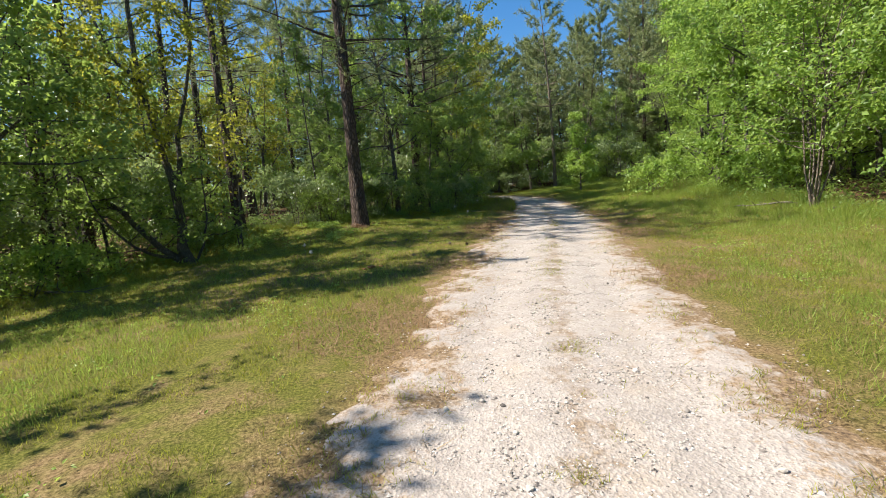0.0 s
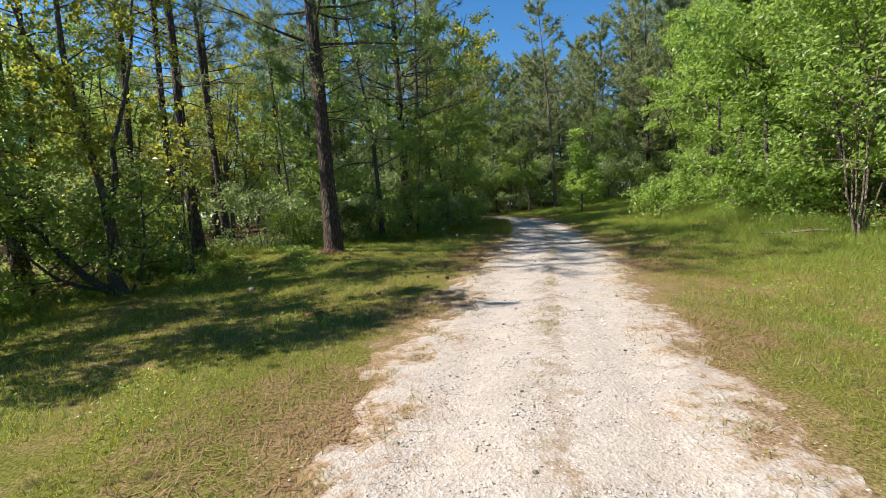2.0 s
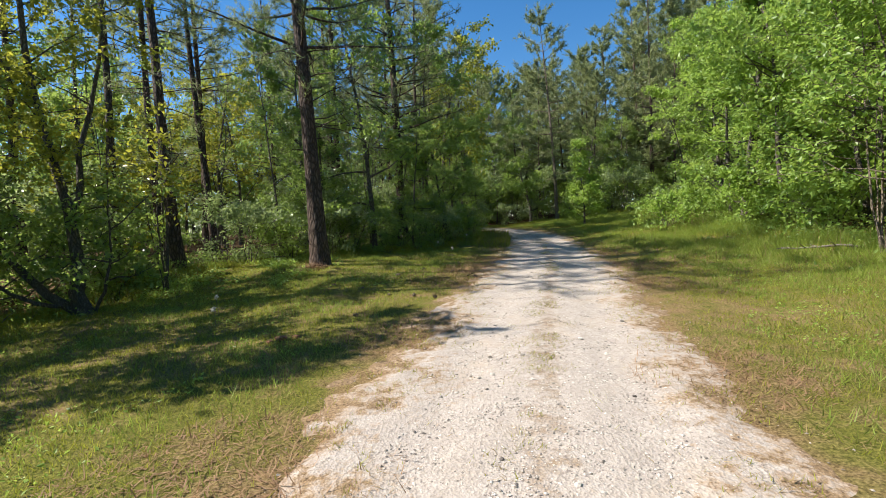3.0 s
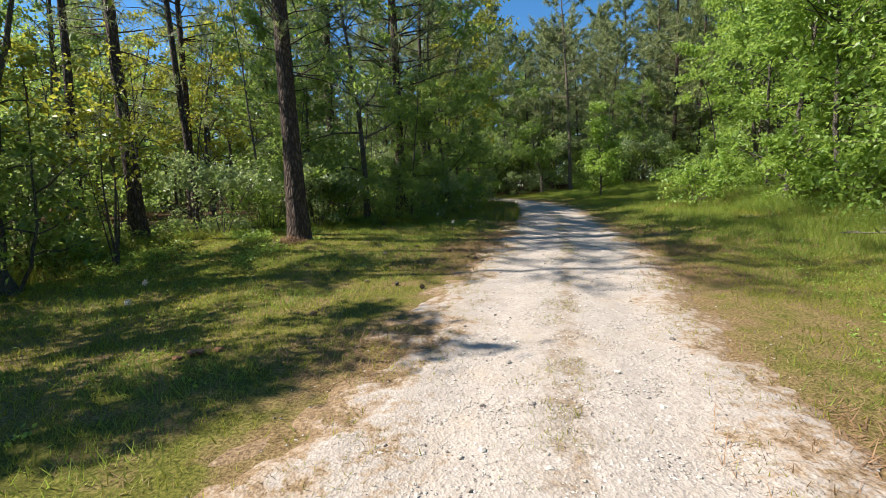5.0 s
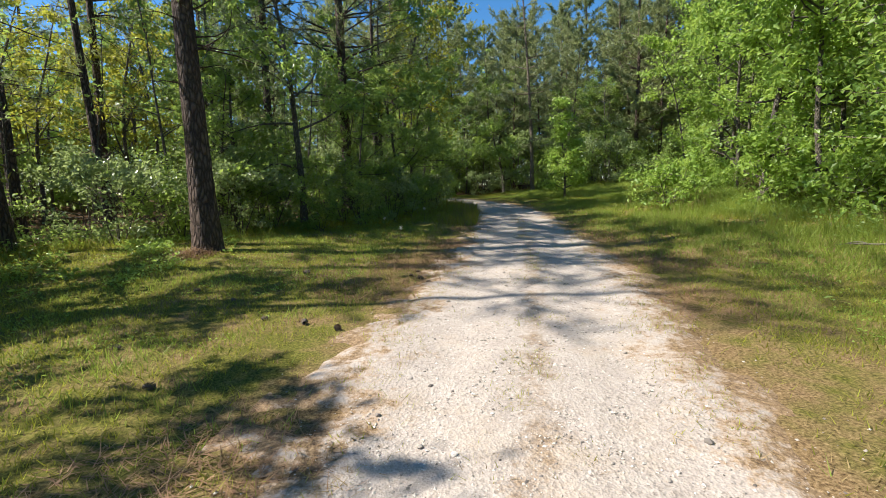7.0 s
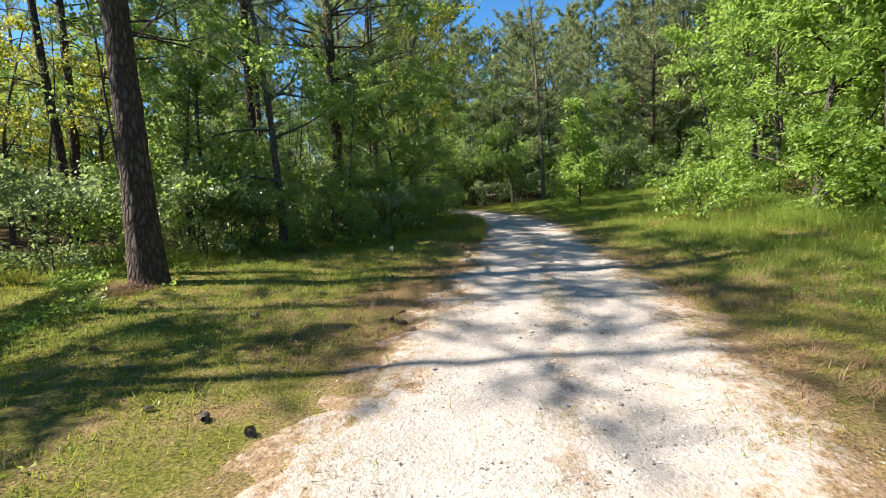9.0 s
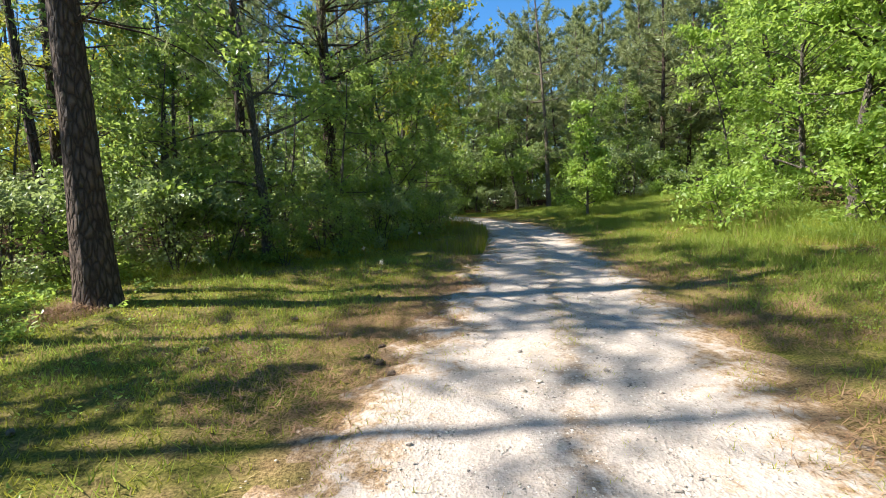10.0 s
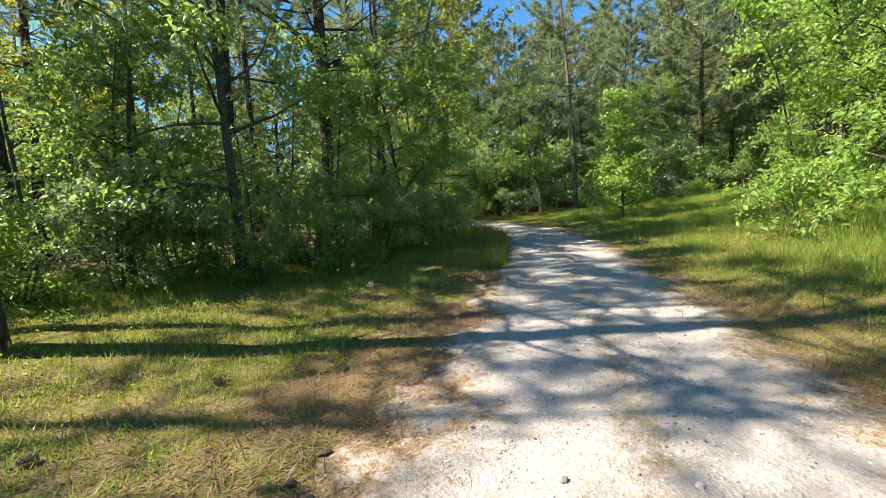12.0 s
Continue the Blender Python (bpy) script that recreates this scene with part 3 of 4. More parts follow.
pine_tree("pine_tree", on(19.2, 46.6), "broad pine rising over the meadow's far side", 36, 19, 0.19, 0.38, 3.6, 9, 9, 0.05, 14, apart=True, long=0.3)
broadleaf_tree("young_tree", on(7.15, 36.9), "small spreading leafy tree at the bend of the drive", 33, 4.6, 0.12, 2.0, 0.2, 2600, 0.19, (BARK_GREY, LEAF_GREEN), limbs=22, apart=True)

# ---- the woods: grown trees, then copies of them turned and sized ----
POOL = {
    "pine": [pine_tree("pine_tree", on(-9.5, 19.5), PINE_LABEL, 41, 18, 0.15, 0.45, 2.8, 8, 9, 0.028, 14, long=0.27, group="pines of the woods", low=0.12),
             pine_tree("pine_tree", on(-4.0, 24.0), PINE_LABEL, 42, 19, 0.17, 0.4, 3.0, 8, 9, 0.028, 14, long=0.27, group="pines of the woods"),
             pine_tree("pine_tree", on(16.5, 38.0), PINE_LABEL, 43, 18, 0.16, 0.2, 3.7, 8, 8, 0.06, 6, long=0.36, group="pines of the woods")],
    "leafy": [broadleaf_tree("leafy_tree", on(-9.2, 8.2), "slender leafy tree with green leaves in the wood", 51, 8.5, 0.08, 2.4, 0.14, 5200, 0.135, (BARK_GREY, LEAF_GREEN), limbs=26, group="leafy trees of the woods"),
              broadleaf_tree("leafy_tree", on(-10.5, 12.5), "leafy tree with yellow-green spring leaves", 52, 9.5, 0.09, 2.5, 0.25, 4200, 0.135, (BARK_GREY, LEAF_YELLOW), limbs=24, group="leafy trees of the woods"),
              broadleaf_tree("leafy_tree", on(-4.5, 20.5), "leafy tree with dark green leaves in the wood", 53, 9.0, 0.09, 2.7, 0.12, 5200, 0.135, (BARK_GREY, LEAF_DARK), limbs=26, group="leafy trees of the woods")],
    "bright": [broadleaf_tree("leafy_tree", on(12.5, 15.0), "bright green leafy tree at the edge of the meadow", 54, 9.0, 0.08, 2.8, 0.08, 6000, 0.15, (BARK_GREY, LEAF_BRIGHT), limbs=30, group="bright trees by the meadow"),
               broadleaf_tree("leafy_tree", on(13.0, 9.5), "green leafy tree at the edge of the meadow", 55, 10.0, 0.09, 2.8, 0.1, 6000, 0.15, (BARK_GREY, LEAF_GREEN), limbs=30, group="bright trees by the meadow")],
    "bush": [broadleaf_tree("shrub", on(-8.2, 14.0), "leafy woodland shrub with green leaves", 61, 2.6, 0.02, 1.2, 0.06, 1700, 0.11, (BARK_GREY, LEAF_GREEN), stems=4, fan=0.3, limbs=8, group="shrubs under the trees", category="shrub"),
             broadleaf_tree("shrub", on(-3.6, 18.6), "leafy woodland shrub with pale shiny leaves", 62, 2.4, 0.02, 1.2, 0.06, 1700, 0.11, (BARK_GREY, LEAF_PALE), stems=4, fan=0.3, limbs=8, group="shrubs under the trees", category="shrub"),
             broadleaf_tree("shrub", on(0.3, 22.0), "leafy woodland shrub with dark leaves", 63, 2.2, 0.02, 1.1, 0.05, 1700, 0.105, (BARK_GREY, LEAF_DARK), stems=5, fan=0.35, limbs=8, group="shrubs under the trees", category="shrub"),
             broadleaf_tree("shrub", on(9.2, 20.3), "low bright green shrub in the meadow grass", 64, 1.8, 0.02, 1.2, 0.03, 1400, 0.14, (BARK_GREY, LEAF_BRIGHT), stems=5, fan=0.45, limbs=8, group="shrubs by the meadow", category="shrub")],
}
KEPT_CLEAR = [(-2.45, 14.95, 1.6), (-6.65, 15.6, 1.0), (-6.35, 11.75, 1.9), (11.1, 18.8, 1.6), (9.2, 11.4, 2.3), (-1.05, 23.4, 0.9), (-1.75, 19.2, 0.9)]
rng = np.random.default_rng(7)


def plant(kind, x, y, low=0.8, high=1.25, pick=None):
    pool = POOL[kind]
    ob = pool[int(rng.integers(len(pool))) if pick is None else pick]
    size = rng.uniform(low, high)
    return copy_thing(ob, pose(x, y, top_of(x, y) - 0.05, rng.normal(0, 1.5), rng.normal(0, 1.5), rng.uniform(0, 360)) @ Matrix.Scale(size, 4))


def free(x, y):
    return all((x - a) ** 2 + (y - b) ** 2 > r * r for a, b, r in KEPT_CLEAR)


# woods to the left of the drive: low near the start, tall and open farther on
for px, py, size in ((-7.9, 7.9, 1.0), (-8.0, 1.9, 1.05), (-7.9, 6.2, 0.75), (-9.8, 5.4, 0.6), (-8.7, 10.6, 0.72), (-9.8, 9.2, 0.75)):
    plant("leafy", px, py, size, size, 0)
# leafy trees and shrubs along the edge of the left wood, in the light
for px, py, size, pick in ((-3.3, 18.5, 0.66, 2), (-0.5, 21.3, 0.6, 0), (0.9, 24.4, 0.75, 2), (1.7, 28.2, 0.85, 0)):
    plant("leafy", px, py, size, size, pick)
for px, py, size, pick in ((-2.9, 17.7, 0.8, 1), (-1.2, 18.7, 0.6, 0), (-0.2, 19.9, 0.75, 2), (0.6, 21.2, 0.7, 1), (1.1, 22.6, 0.8, 0), (1.7, 24.0, 0.75, 2), (2.1, 25.5, 0.8, 1), (-4.0, 17.1, 0.9, 0), (-5.0, 16.4, 0.85, 1)):
    plant("bush", px, py, size, size, pick)
for px, py in ((11.5, 17.7), (12.4, 18.2), (10.7, 17.6)):
    plant("bush", px, py, 0.7, 0.95, 3)
for px, py, size in ((0.1, 25.3, 1.15), (0.8, 29.0, 1.3)):
    plant("leafy", px, py, size, size, 1 if py > 27 else 0)
for px, py, size in ((-9.0, 22.5, 1.05), (-0.6, 30.0, 0.95), (0.2, 33.5, 0.9), (-3.0, 36.5, 0.95), (-15, 20, 1.1), (-17, 12, 1.0)):
    plant("pine", px, py, size, size)
for y in np.arange(-5, 50, 3.0):
    for depth in (0.9, 3.6, 7.0, 11.0, 15.5, 20.5, 26):
        px, py = left_woods(y) - depth + rng.uniform(-1.2, 1.2), y + rng.uniform(-1.3, 1.3)
        dice = rng.random()
        if not free(px, py):
            continue
        if y < 36 and depth > 5:
            if dice < (0 if y < 11 else 0.13 if y < 24 else 0.2):
                plant("pine", px, py, 0.8, 1.05, int(rng.integers(2)))
        elif depth < 1:
            if dice < 0.8:
                plant("leafy", px, py, 0.42, 0.62 if y < 17 else 0.85, int(rng.integers(2)) * 2)
        elif y < 36:
            if dice < 0.38:
                plant("leafy", px, py, 0.5, 0.8)
        elif dice < 0.6:
            plant("pine" if dice < 0.25 else "leafy", px, py, 0.8, 1.15)
# trees deeper in, past the strip of light behind the edge
for y in np.arange(2, 38, 2.7):
    for depth in (13, 17, 22):
        plant("leafy", left_woods(y) - depth + rng.uniform(-1.4, 1.4), y + rng.uniform(-1.2, 1.2), 0.9, 1.25)
    for depth in (20, 26):
        plant("bush", left_woods(y) - depth, y + rng.uniform(-1.2, 1.2), 1.7, 2.4, int(rng.integers(3)))
for y in np.arange(1, 44, 1.25):
    for depth in (0.2, 1.9):
        px, py = left_woods(y) - depth + rng.uniform(-0.6, 0.6), y + rng.uniform(-0.5, 0.5)
        if free(px, py):
            plant("bush", px, py, 0.5, 1.1)
for y in np.arange(4, 50, 3.0):
    for depth in (4, 7.5, 11.5, 17, 24):
        if y < 36 and rng.random() < (0.35 if depth < 5 else 0.7):
            continue
        plant("bush", left_woods(y) - depth + rng.uniform(-1.5, 1.5), y + rng.uniform(-1.4, 1.4), 1.0, 1.6 + depth * 0.02)
# trees and shrubs beyond the meadow on the right
for y in np.arange(-4, 34, 2.6):
    for depth in ((1.6, 4.4, 8.5) if y < 12 else (1.6, 4.4, 7.6, 11, 16)):
        px, py = right_woods(y) + depth + rng.uniform(-1.0, 1.0), y + rng.uniform(-1.2, 1.2)
        if not free(px, py):
            continue
        if depth < 6:
            plant("bright", px, py, 0.75, 1.1)
        else:
            plant("pine", px, py, 0.85, 1.15, 2) if rng.random() < 0.75 else plant("bright", px, py, 0.85, 1.2)
for y in np.arange(2, 36, 1.4):
    px, py = right_woods(y) + rng.uniform(-0.4, 0.8), y + rng.uniform(-0.5, 0.5)
    if free(px, py):
        plant("bush", px, py, 0.5, 1.0, 3)
    plant("bush", px + rng.uniform(3, 8), py, 0.8, 1.4)
# the woods that close the view past the bend
for y in (38.5, 42, 46, 50, 54.5, 60):
    for x in np.arange(-14, 42, 3.2):
        px, py = x + rng.uniform(-1.1, 1.1), y + rng.uniform(-1.4, 1.4)
        if abs(off_road(px, py)) < 2.6 or abs(px - 8.85) < 1 and py < 37.5:
            continue
        if rng.random() < (0.45 if y < 40 else 0.72):
            tall_share = 0.54 if py < 44 else 0.7 if py < 50 else 0.86
            if 4.5 < px < 17.5:
                plant("pine", px, py, tall_share, tall_share + 0.14, 2)
            else:
                plant("pine", px, py, 0.8, 1.05, 2)
        else:
            plant("leafy", px, py, 0.8, 1.1, 2 if rng.random() < 0.6 else 0)
for y in (36.5, 39, 42, 45, 49):
    for x in np.arange(2, 34, 1.9):
        px, py = x + rng.uniform(-0.8, 0.8), y + rng.uniform(-0.8, 0.8) - (1.5 if 10 < x < 16 else 0)
        if off_road(px, py) > 1.9:
            plant("bush", px, py, 0.6 if y < 38 else 1.2, 1.5 if y < 38 else 2.1, int(rng.integers(3)))


for y in (44, 47, 50, 53, 57, 61):
    for x in np.arange(-22, 8, 2.4):
        px, py = x + rng.uniform(-1, 1), y + rng.uniform(-1, 1)
        if abs(off_road(px, py)) > 3 and px > left_woods(py) - 2:
            plant("bush", px, py, 1.2, 2.2, int(rng.integers(3)))


def far_woods():
    """Trees beyond the nearer ones, all round: crowns of coarse leaf clumps on stems."""
    r = np.random.default_rng(17)
    wood, spots = Wood(), []
    for ring, count in ((48, 60), (62, 75), (80, 90)):
        for k in range(count):
            a = 6.283 * (k + r.uniform(-0.4, 0.4)) / count
            x, y = ring * math.cos(a) + r.uniform(-4, 4), 14 + ring * math.sin(a) + r.uniform(-4, 4)
            if abs(x) < 30 and 0 < y < 66:
                continue
            tall, z = r.uniform(13, 20), float(land(x, y))
            wood.tube([(x, y, z - 0.3), (x, y, z + tall * 0.5), (x, y, z + tall)], 0.18, 0.04, 5)
            n = 400
            h = r.uniform(0.05, 1, n)
            wide = 2.6 * np.sin(np.pi * (0.25 + 0.72 * h)) + 0.4
            spin, out = r.uniform(0, 6.28, n), np.sqrt(r.uniform(0, 1, n))
            spots.append(np.stack([x + wide * out * np.cos(spin), y + wide * out * np.sin(spin), z + h * tall], -1))
    ob = thing("far_woods", (0, 0, 0), "distant mixed woods of pines and leafy trees", "woods")
    tagged(ob, kind="stuff")
    part("trunks", wood.mesh("trunks", BARK_GREY), ob)
    part("foliage", leaf_mesh("foliage", np.concatenate(spots), 0.75, LEAF_DARK, r, 0.3, 0.2, 0.8), ob)


far_woods()


# ---- grass ----
def blades(name, label, x, y, tall, width, material, seed, lean=0.5, category="grass"):
    r = np.random.default_rng(seed)
    n = len(x)
    z = land(x, y) + relief(x, y) - 0.005
    spin = r.uniform(0, 6.283, n)
    side = np.stack([np.cos(spin), np.sin(spin), np.zeros(n)], -1) * (width * r.uniform(0.7, 1.3, n) * 0.5)[:, None]
    tilt = r.normal(0, lean, (n, 2)) * tall[:, None]
    foot = np.stack([x, y, z], -1)
    tip = foot + np.concatenate([tilt, tall[:, None]], 1)
    v = np.stack([foot - side, foot + side, tip], 1).reshape(-1, 3)
    ob = new(name, raw_mesh(name, v, np.arange(3 * n).reshape(-1, 3), material))
    return tagged(ob, label, category, kind="stuff")


def scatter(n, seed, near):
    """Places over the mown ground, thicker where the walk passes near."""
    r = np.random.default_rng(seed)
    y = np.where(r.uniform(0, 1, n) < 0.12, 1.0 - 12 * r.uniform(0, 1, n) ** near, 1.0 + 36 * r.uniform(0, 1, n) ** near)
    low, high = left_woods(y) - 1.0, right_woods(y) + 0.8
    x = low + (high - low) * r.uniform(0, 1, n)
    return x, y, r


x, y, r = scatter(600000, 71, 1.75)
d = off_road(x, y)
cover = value_noise(x, y, 1.1, 21) * 0.55 + value_noise(x, y, 0.35, 22) * 0.45
edge = (np.abs(d) - road_half(y)) / np.where(d > 0, 1.0, 1.3)
keep = (edge > 0.02) & (r.uniform(0, 1, len(x)) < np.clip(0.1 + 0.85 * edge, 0.05, 1)) & (cover > 0.27 + 0.3 * np.clip(1 - edge, 0, 1)) 
x, y, d, cover = x[keep], y[keep], d[keep], cover[keep]
inside = np.minimum(x - left_woods(y), right_woods(y) - x)
tall = (0.025 + 0.085 * cover) * r.uniform(0.6, 1.4, len(x)) * (1 + 1.6 * np.clip(1 - inside / 2.2, 0, 1))
tall *= 0.85 + np.clip((x - 5.5) / 3, 0, 1) * np.interp(y, (11, 16), (0.15, 0.8))
wide = 0.006 + 0.0005 * np.clip(y - 3, 0, 30)
lush = (cover + 0.25 * np.clip((x - 4.5) / 3, 0, 1) + r.uniform(-0.12, 0.12, len(x))) > 0.6
dry = r.uniform(0, 1, len(x)) < np.clip(0.28 + 0.5 * (1 - (np.abs(d) - road_half(y)) / 1.6), 0.12, 0.8)
blades("grass", "short patchy mown grass, yellow-green", x[~lush & ~dry], y[~lush & ~dry], tall[~lush & ~dry], wide[~lush & ~dry], GRASS, 72)
blades("grass", "short lush green grass", x[lush & ~dry], y[lush & ~dry], tall[lush & ~dry] * 1.15, wide[lush & ~dry], GRASS_LUSH, 73)
blades("dry_grass", "dry straw and pine needles among the grass", x[dry], y[dry], tall[dry] * 0.5, wide[dry], GRASS_DRY, 74, 1.3)

# tall grass by the meadow's far side and along the wood's edge
r = np.random.default_rng(81)
n = 9000
y = np.concatenate([r.normal(20.5, 3.0, n // 2), r.uniform(8, 46, n // 2)])
x = np.where(np.arange(n) < n // 2, right_woods(y) - 0.3 - r.exponential(1.0, n), np.where(r.uniform(0, 1, n) < 0.4, right_woods(y) - r.exponential(0.4, n) + 0.3, left_woods(y) + r.exponential(0.35, n) - 0.3))
keep = (value_noise(x, y, 1.4, 31) > 0.42) & (off_road(x, y) ** 2 > 4)
x, y = x[keep], y[keep]
blades("tall_grass", "tall unmown grass at the edge of the woods", x, y, r.uniform(0.15, 0.5, len(x)), np.full(len(x), 0.011), GRASS_LUSH, 82, 0.25)
x, y = x[::4] + 0.1, y[::4]
blades("tall_grass", "tall dry seeding grass at the edge of the woods", x, y, r.uniform(0.25, 0.6, len(x)), np.full(len(x), 0.011), GRASS_DRY, 83, 0.2)

# rank grass on the verge inside the bend
r = np.random.default_rng(84)
y = r.uniform(19.5, 31, 5000)
x = road_middle(y) - road_half(y) - 0.15 - r.exponential(0.75, len(y))
keep = value_noise(x, y, 0.9, 32) > 0.38
x, y = x[keep], y[keep]
blades("tall_grass", "rank grass on the verge inside the bend", x, y, r.uniform(0.12, 0.42, len(x)), np.full(len(x), 0.014), GRASS, 85, 0.3)
blades("tall_grass", "dry brown grass on the verge inside the bend", x[::3] - 0.08, y[::3], r.uniform(0.15, 0.5, len(x[::3])), np.full(len(x[::3]), 0.012), GRASS_DRY, 89, 0.3)

# tufts of grass and straw along the crown of the drive and its ragged edges
r = np.random.default_rng(86)
y = 1.2 + 20 * r.uniform(0, 1, 60000) ** 1.5
s = np.where(r.uniform(0, 1, len(y)) < 0.4, r.normal(0.02, 0.17, len(y)), np.sign(r.uniform(-1, 1, len(y))) * r.normal(1.3, 0.22, len(y)))
x = road_middle(y) + s
keep = value_noise(x, y, 0.32, 33) * 0.6 + value_noise(x, y, 0.11, 34) * 0.4 > np.where(np.abs(s) < 0.6, 0.6, 0.52)
x, y, s = x[keep], y[keep], s[keep]
straw = r.uniform(0, 1, len(x)) < 0.6
blades("dry_grass", "dry straw along the crown of the drive", x[straw], y[straw], r.uniform(0.015, 0.04, straw.sum()), np.full(straw.sum(), 0.006), GRASS_DRY, 87, 1.6).location.z = 0.03
blades("grass", "thin grass tufts along the crown of the drive", x[~straw], y[~straw], r.uniform(0.02, 0.055, (~straw).sum()), np.full((~straw).sum(), 0.006), GRASS, 88, 0.6).location.z = 0.03


# ---- loose stones on the drive ----
CHIP_V = np.array([(1, 0, 0), (-0.9, 0.1, 0), (0.1, 1, 0.1), (-0.1, -0.9, 0), (0.1, 0, 0.7), (0, 0, -0.6)])
CHIP_F = np.array([(0, 2, 4), (2, 1, 4), (1, 3, 4), (3, 0, 4), (2, 0, 5), (1, 2, 5), (3, 1, 5), (0, 3, 5)])


def road_top(x, y):
    s = x - road_middle(y)
    return land(x, y) + 0.033 - 0.022 * np.exp(-((np.abs(s) - 0.72) / 0.28) ** 2) - 0.04 * np.clip((np.abs(s) / road_half(y) - 0.8) / 0.4, 0, 1)


def gravel_stuff(n, seed):
    r = np.random.default_rng(seed)
    y = 1.2 + 24 * r.uniform(0, 1, n) ** 1.5
    s = r.normal(0, 0.8, n)
    s = np.where(np.abs(s) > r.uniform(1.25, 2.0, n), s * 0.4, s)
    x = road_middle(y) + s
    size = 0.005 + 0.010 * r.uniform(0, 1, n) ** 3
    spin = r.uniform(0, 6.283, n)
    shape = CHIP_V[None] * r.uniform(0.6, 1.3, (n, 6, 3)) * size[:, None, None] * np.array([1.2, 0.9, 0.8])
    c, q = np.cos(spin)[:, None], np.sin(spin)[:, None]
    v = np.stack([shape[..., 0] * c - shape[..., 1] * q + x[:, None], shape[..., 0] * q + shape[..., 1] * c + y[:, None],
                  shape[..., 2] + (np.maximum(road_top(x, y), land(x, y) + relief(x, y)) + size * 0.15)[:, None]], -1).reshape(-1, 3)
    f = (np.arange(n)[:, None, None] * 6 + CHIP_F).reshape(-1, 3)
    ob = new("gravel", raw_mesh("gravel", v, f, STONE))
    ob.parent = road
    return tagged(ob, "loose pale gravel", kind="stuff")


gravel_stuff(42000, 91)


# ---- single stones that can be told apart on the drive ----
def chip_mesh(seed):
    """An angular crushed stone: a lump cut by a few flat faces."""
    r = np.random.default_rng(seed)
    bm = bmesh.new()
    bmesh.ops.create_icosphere(bm, subdivisions=1, radius=1.0)
    for v in bm.verts:
        v.co = v.co * float(r.uniform(0.72, 1.12))
        v.co.z *= 0.6
    me = bpy.data.meshes.new("stone")
    bm.to_mesh(me)
    bm.free()
    me.materials.append(STONE)
    return me


CHIPS = [chip_mesh(s) for s in range(300, 306)]
r = np.random.default_rng(95)
for k in range(290):
    py = 1.6 + 14 * float(r.uniform()) ** 1.2
    s = float(np.clip(r.normal(0, 0.75), -1.5, 1.5))
    size = 0.010 + 0.02 * float(r.uniform()) ** 3
    px = float(road_middle(py)) + s
    ob = new("stone", CHIPS[k % 6])
    ob.parent = road
    ob.matrix_basis = pose(px, py, float(road_top(np.array(px), np.array(py))) + size * 0.25, *r.uniform(-25, 25, 2), r.uniform(0, 360)) @ Matrix.Scale(size, 4)


# ---- litter on the verges ----
def pine_cone(at, turn):
    """A fallen cone lying on its side: a core with rows of open scales."""
    cone = thing("pine_cone", at, "fallen open brown pine cone lying in the grass", "pine cone", "fallen pine cones", turn)
    core = Wood()
    core.tube([(-0.045, 0, 0.03), (-0.02, 0, 0.03), (0.03, 0, 0.03), (0.05, 0, 0.03)], 0.022, 0.006, 8)
    part("core", core.mesh("core", CONE), cone)
    v, f = [], []
    for row in range(7):
        x = -0.045 + row * 0.014
        wide = 0.034 * math.sin(math.pi * (0.22 + 0.1 * row)) + 0.004
        for k in range(8):
            a = (k + 0.5 * (row % 2)) * math.pi / 4
            c, q = math.cos(a), math.sin(a)
            i = len(v)
            v += [(x, wide * 0.4 * c, 0.03 + wide * 0.4 * q), (x + 0.012, wide * c - 0.009 * q, 0.03 + wide * q + 0.009 * c),
                  (x + 0.02, wide * 1.15 * c, 0.03 + wide * 1.15 * q), (x + 0.012, wide * c + 0.009 * q, 0.03 + wide * q - 0.009 * c)]
            f.append((i, i + 1, i + 2, i + 3))
    part("scale_whorl", raw_mesh("scale_whorl", v, f, CONE), cone)
    return cone


CONES = [(-0.35, 13.24), (-0.29, 11.02), (0.17, 10.85), (0.54, 10.64), (-0.9, 11.8), (-1.6, 12.4), (0.9, 13.6), (-0.6, 9.4), (0.2, 14.4), (1.1, 15.4), (-1.3, 10.2)]
first_cone = pine_cone((*CONES[0], top_of(*CONES[0]) + 0.005), 40)
for px, py in CONES[1:]:
    copy_thing(first_cone, pose(px, py, top_of(px, py) + 0.005, 0, 0, rng.uniform(0, 360)) @ Matrix.Scale(rng.uniform(0.6, 0.85), 4))


def clod(at, size, seed, material, label="dark crumbly clod of soil on the verge"):
    """A lump of dark soil."""
    r = np.random.default_rng(seed)
    bm = bmesh.new()
    bmesh.ops.create_icosphere(bm, subdivisions=2, radius=size)
    for v in bm.verts:
        v.co *= 0.75 + 0.5 * noise.noise(v.co * (1.2 / size) + Vector((seed, 0, 0)))
        v.co.z *= 0.55
    me = bpy.data.meshes.new("clod")
    bm.to_mesh(me)
    bm.free()
    me.materials.append(material)
    ob = new("soil_clod", me)
    ob.matrix_basis = pose(*at, 0, 0, float(r.uniform(0, 360)))
    return tagged(ob, label, "soil clod", "soil clods")


